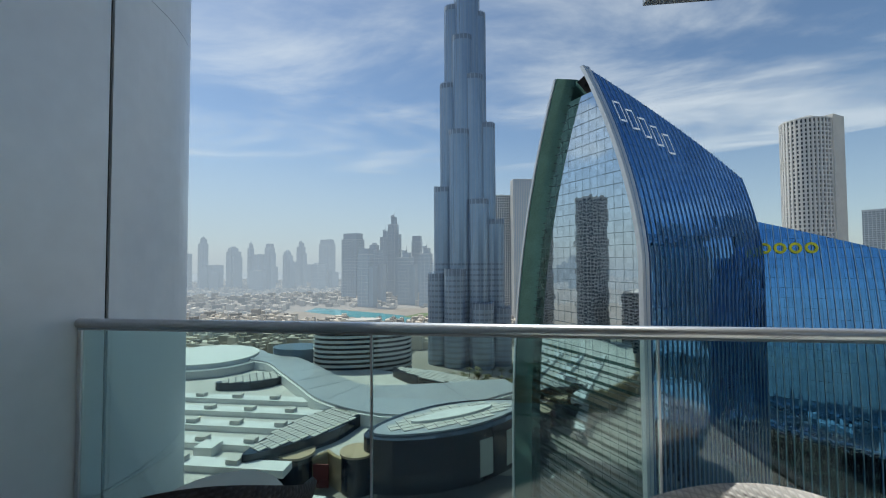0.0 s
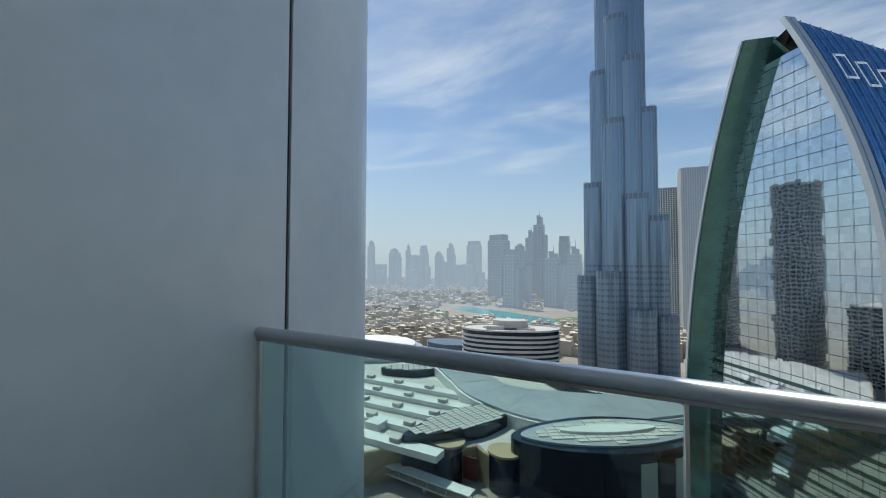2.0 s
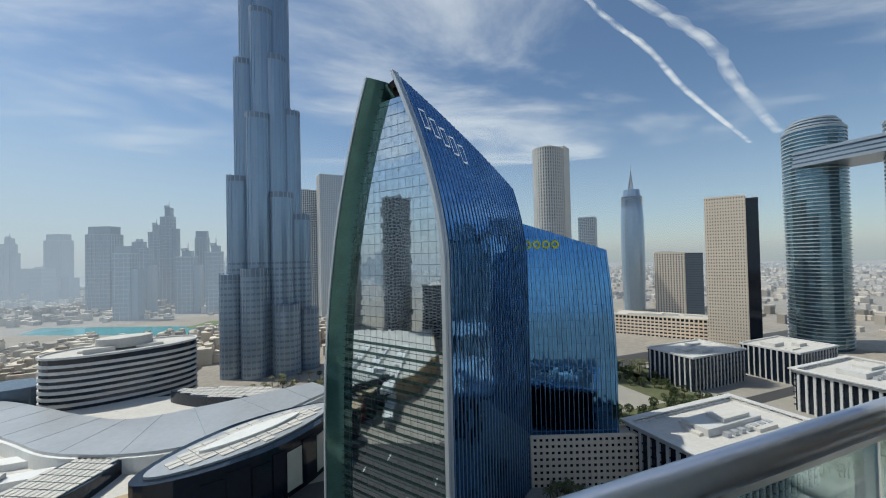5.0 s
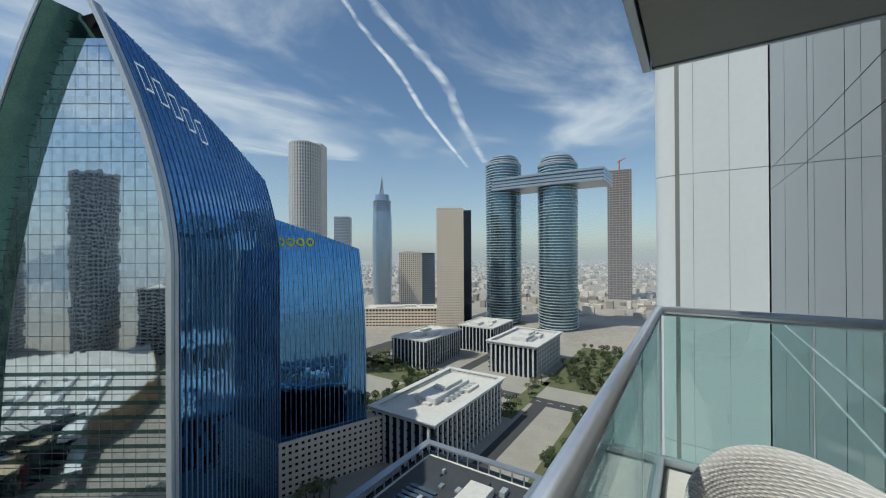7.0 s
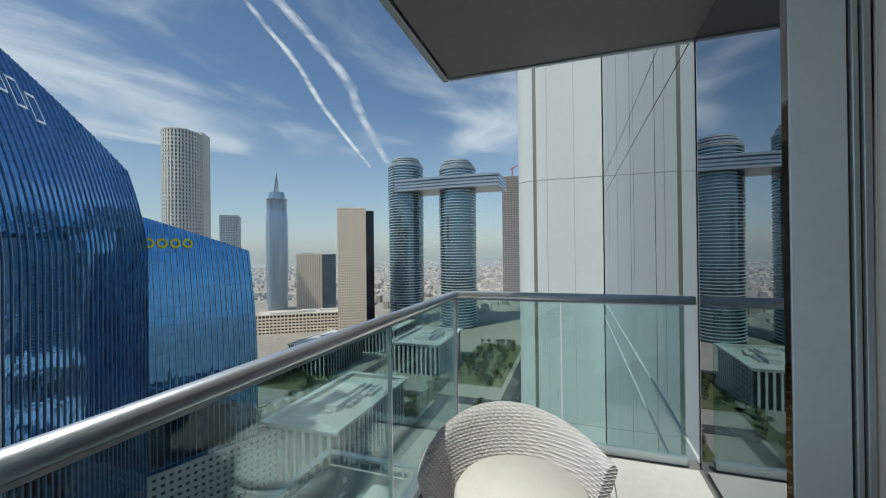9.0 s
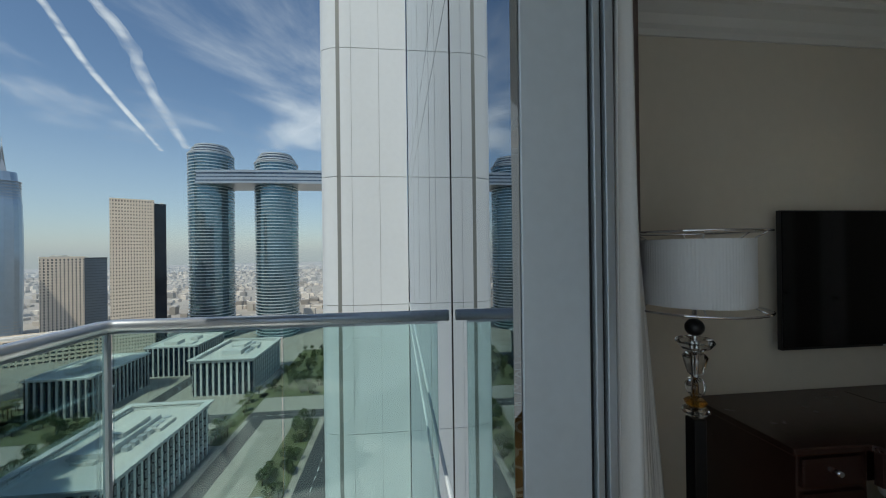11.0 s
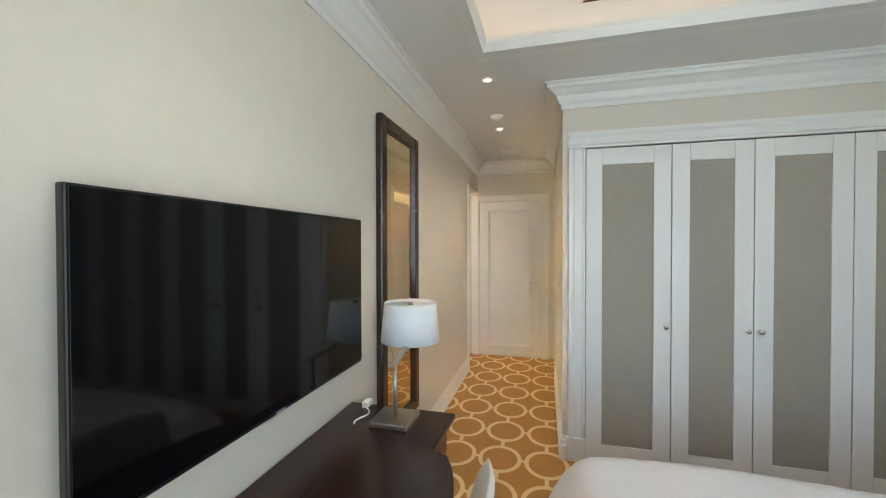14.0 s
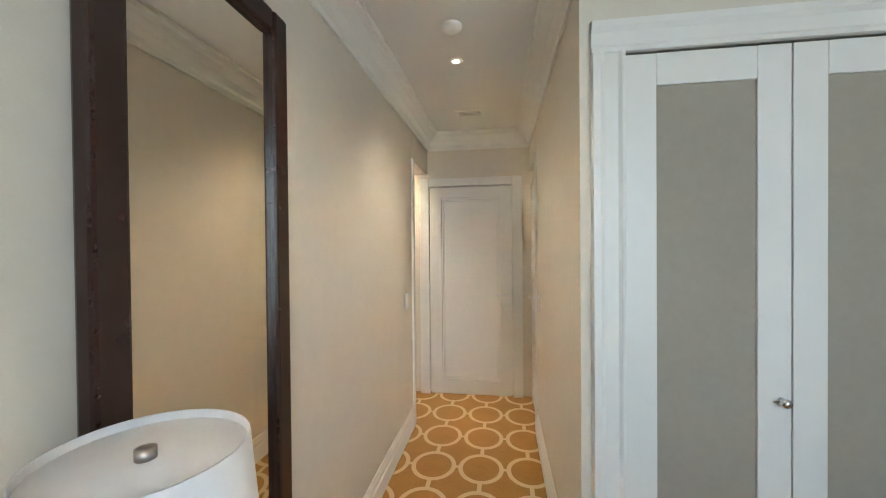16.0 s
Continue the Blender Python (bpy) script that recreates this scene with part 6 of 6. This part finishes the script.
# ---- imitated haze and clouds ----
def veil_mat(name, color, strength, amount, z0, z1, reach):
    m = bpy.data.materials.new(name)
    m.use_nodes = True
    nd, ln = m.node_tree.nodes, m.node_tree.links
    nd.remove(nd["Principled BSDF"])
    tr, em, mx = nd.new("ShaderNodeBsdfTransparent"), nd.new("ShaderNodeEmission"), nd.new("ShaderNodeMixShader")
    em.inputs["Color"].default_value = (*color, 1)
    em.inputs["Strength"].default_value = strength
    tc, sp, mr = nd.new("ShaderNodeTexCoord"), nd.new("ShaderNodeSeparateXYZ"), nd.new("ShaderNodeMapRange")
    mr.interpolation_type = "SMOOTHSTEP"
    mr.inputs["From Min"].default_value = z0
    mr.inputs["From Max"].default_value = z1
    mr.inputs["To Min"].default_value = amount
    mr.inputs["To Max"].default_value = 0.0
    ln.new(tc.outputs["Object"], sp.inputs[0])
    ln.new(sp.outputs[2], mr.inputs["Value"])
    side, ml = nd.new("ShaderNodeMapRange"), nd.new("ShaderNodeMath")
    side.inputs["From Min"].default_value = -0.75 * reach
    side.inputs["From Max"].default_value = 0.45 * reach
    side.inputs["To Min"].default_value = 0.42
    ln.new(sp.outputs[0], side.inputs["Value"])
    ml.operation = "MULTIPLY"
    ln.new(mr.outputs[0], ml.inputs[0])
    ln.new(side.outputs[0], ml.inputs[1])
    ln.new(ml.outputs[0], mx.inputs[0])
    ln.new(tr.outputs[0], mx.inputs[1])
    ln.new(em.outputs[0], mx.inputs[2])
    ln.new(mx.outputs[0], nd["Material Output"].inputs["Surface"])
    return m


# glowing see-through shells paint haze over the distance, denser towards +x
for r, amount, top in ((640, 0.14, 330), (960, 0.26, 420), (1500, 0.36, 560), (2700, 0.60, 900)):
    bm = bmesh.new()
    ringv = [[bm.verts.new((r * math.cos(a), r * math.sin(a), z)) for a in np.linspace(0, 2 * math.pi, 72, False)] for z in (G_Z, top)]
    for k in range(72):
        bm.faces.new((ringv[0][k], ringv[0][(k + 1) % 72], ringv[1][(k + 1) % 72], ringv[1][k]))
    ob = tagged(part("backdrop_haze", bm, veil_mat("painted_haze", (0.68, 0.79, 0.92), 0.64, amount, -60, top, r)), "glowing see-through shell that imitates pale blue distance haze", "haze", kind="structure")
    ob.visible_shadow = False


def cloud_mat(name, scale, stretch, lo, hi, amount, strength):
    m = bpy.data.materials.new(name)
    m.use_nodes = True
    nd, ln = m.node_tree.nodes, m.node_tree.links
    nd.remove(nd["Principled BSDF"])
    tr, em, mx = nd.new("ShaderNodeBsdfTransparent"), nd.new("ShaderNodeEmission"), nd.new("ShaderNodeMixShader")
    em.inputs["Color"].default_value = (0.95, 0.97, 1.0, 1)
    em.inputs["Strength"].default_value = strength
    tc, mp = nd.new("ShaderNodeTexCoord"), nd.new("ShaderNodeMapping")
    mp.inputs["Rotation"].default_value = (0, 0, radians(28))
    mp.inputs["Scale"].default_value = stretch
    nz = nd.new("ShaderNodeTexNoise")
    nz.inputs["Scale"].default_value = scale
    nz.inputs["Detail"].default_value = 9
    nz.inputs["Roughness"].default_value = 0.58
    nz.inputs["Distortion"].default_value = 0.35
    mr = nd.new("ShaderNodeMapRange")
    mr.interpolation_type = "SMOOTHSTEP"
    mr.inputs["From Min"].default_value = lo
    mr.inputs["From Max"].default_value = hi
    mr.inputs["To Max"].default_value = amount
    ln.new(tc.outputs["Object"], mp.inputs["Vector"])
    ln.new(mp.outputs[0], nz.inputs["Vector"])
    ln.new(nz.outputs["Fac"], mr.inputs["Value"])
    ln.new(mr.outputs[0], mx.inputs[0])
    ln.new(tr.outputs[0], mx.inputs[1])
    ln.new(em.outputs[0], mx.inputs[2])
    ln.new(mx.outputs[0], nd["Material Output"].inputs["Surface"])
    return m


bm = bmesh.new()
bmesh.ops.create_circle(bm, cap_ends=True, radius=4400, segments=48)
for v in bm.verts:
    v.co.z = 1000
ob = tagged(part("backdrop_clouds", bm, cloud_mat("thin_cloud", 0.0008, (0.8, 1.25, 1), 0.44, 0.76, 0.62, 0.84)), "thin streaky white clouds", "clouds", kind="structure")
ob.visible_shadow = False


def trail(points, w0, w1, name, seed, amount):
    rnd = random.Random(seed)
    fine = smooth_path([(x, y, 0) for x, y in points], 14)
    m = cloud_mat("trail_cloud", 0.0045, (1, 1, 1), 0.22, 0.80, amount, 0.85)
    top = thing(name, (0, 0, 0), 0, "broken white vapour trail", "vapour trail", kind="structure")
    for layer, grow in enumerate((1.0, 0.62, 0.34)):
        bm = bmesh.new()
        prev = None
        for i, (x, y, _) in enumerate(fine):
            a, b = fine[max(0, i - 1)], fine[min(len(fine) - 1, i + 1)]
            d = Vector((b[0] - a[0], b[1] - a[1])).normalized()
            w = (w0 + (w1 - w0) * i / len(fine)) * grow * (1 + 0.45 * noise.noise((i * 0.33, seed, layer)))
            o = 0.35 * w0 * noise.noise((i * 0.21, seed + 5, 0))
            q = [bm.verts.new((x - d.y * (w * s + o), y + d.x * (w * s + o), 985 - layer)) for s in (-1, 1)]
            if prev:
                bm.faces.new((prev[0], q[0], q[1], prev[1]))
            prev = q
        ob = part("trail_layer", bm, m, top)
        ob.visible_shadow = False


K = 985 / 1400
trail([(x * K, y * K) for x, y in ((-900, -1330), (-1504, -1634), (-1880, -1781), (-2352, -1933), (-3307, -2340), (-5646, -3185))], 9, 22, "backdrop_trail", 3, 0.60)
trail([(x * K, y * K) for x, y in ((-900, -1250), (-1584, -1500), (-2069, -1601), (-2707, -1740), (-3649, -2126), (-5497, -2788))], 20, 40, "backdrop_trail", 9, 0.36)

# signs on the office towers: plain shapes in their colours
M_SIGNW = glow("white_sign", (0.85, 0.88, 0.9), 0.15)
M_SIGNY = mat("yellow_sign", (0.75, 0.70, 0.02), 0.5)
sg = thing("roof_sign", (0, 0, G_Z), 0, "white sign shapes on the blue tower side", "sign")
for k in range(5):
    a0 = 6.0 + 5.4 * k
    zt = top_z(a0) - 12.0
    bm = bmesh.new()
    for da, w in ((0.0, 0.42), (3.4, 0.42)):
        prev = None
        for z in np.linspace(zt - 8.5, zt, 6):
            q = [bm.verts.new(at_leaf(a0 + da + dw, s_right(z) - 0.62, z)) for dw in (0, w)]
            if prev:
                bm.faces.new((prev[0], prev[1], q[1], q[0]))
            prev = q
    for zz in (zt - 0.8, zt - 8.5):
        bm.faces.new([bm.verts.new(at_leaf(a0 + da, s_right(z) - 0.64, z)) for da, z in ((0.6, zz), (3.4, zz), (3.4, zz + 0.8), (0.6, zz + 0.8))])
    part("sign_shape", bm, M_SIGNW, sg)
sg2 = thing("block_sign", (0, 0, G_Z), 0, "row of round yellow sign shapes on the blue block", "sign")
for k in range(4):
    a0 = 14.0 + 5.0 * k
    bm = bmesh.new()
    pts = [(math.cos(t), math.sin(t)) for t in np.linspace(0, 2 * math.pi, 20, False)]
    o = [bm.verts.new(q_at(a0 + 2.1 * c, 0.65, 6.0 + 2.2 * s)) for c, s in pts]
    i2 = [bm.verts.new(q_at(a0 + 1.2 * c, 0.65, 6.0 + 1.2 * s)) for c, s in pts]
    for j in range(20):
        bm.faces.new((o[j], o[(j + 1) % 20], i2[(j + 1) % 20], i2[j]))
    part("sign_shape", bm, M_SIGNY, sg2)

# the house itself above, below and beside the flat, and two towers beyond it
own = thing("host_tower", (0, 0, G_Z), 0, "pale banded residential tower that holds the balcony", "tower")
for z0, z1 in ((0.0, 110.8), (119.0, 190.0)):
    part("glass_body", boxes((5.2, 46, 0.6, 34, z0, z1), (-40, 5.2, 7.2, 34, z0, z1)), M_DARKGLASS, own)
    bb = bmesh.new()
    for z in np.arange(z0 + 3.0, z1 - 1, 3.52):
        box(bb, -40.3, 46.4, 0.45 if z > 119 or z < 110 else 7, 34.3, z, z + 0.9)
    tagged(part("floor_band", bb, M_TOWERWHITE, own), kind="stuff")
part("wing", boxes((5.3, 46, 0.6, 34, 110.8, 119.0), (-40, -1.0, 7.2, 34, 110.8, 119.0)), M_DARKGLASS, own)
building("slate_tower", (415, -205), 15, oval(24, 20, 28, 2.4), 205, M_TOWERGLASS, M_TOWERWHITE, 5, 1.6, 7, 1.0, 0.8, "slate-blue rounded glass tower", "tower")
building("slate_tower", (480, -300), 5, rect(40, 36), 185, M_TOWERGLASS, M_TOWERWHITE, 5, 1.6, 7, 1.0, 0.8, "slate-blue square glass tower", "tower")

# banded blocks and low houses on the other side, seen in the mirror glass
for x, y, rz, w, d, h in ((250, -60, 8, 120, 30, 34), (330, -95, 15, 110, 40, 58), (420, -130, 10, 120, 46, 74), (172, -98, 4, 108, 44, 84)):
    building("banded_block", (x, y), rz, rect(w, d), h, M_DARKGLASS, M_TOWERWHITE, 4.2, 1.6, 6, 0.9, 0.6, "long low block with white floor bands", "building", group="banded blocks")
rnd = random.Random(33)
east = bmesh.new()
for k in range(2600):
    x, y = rnd.uniform(120, 1500), rnd.uniform(-110, 700)
    if x < 520 and y < -20:
        continue
    w, d, h = rnd.uniform(8, 26), rnd.uniform(8, 26), rnd.choice((5, 7, 9, 14, 20))
    prism([(x, y), (x + w, y), (x + w, y + d), (x, y + d)], G_Z, G_Z + h, east)
tagged(part("low_houses", east, M_LOW), "sandy low houses mirrored in the glass towers", "houses", kind="stuff")
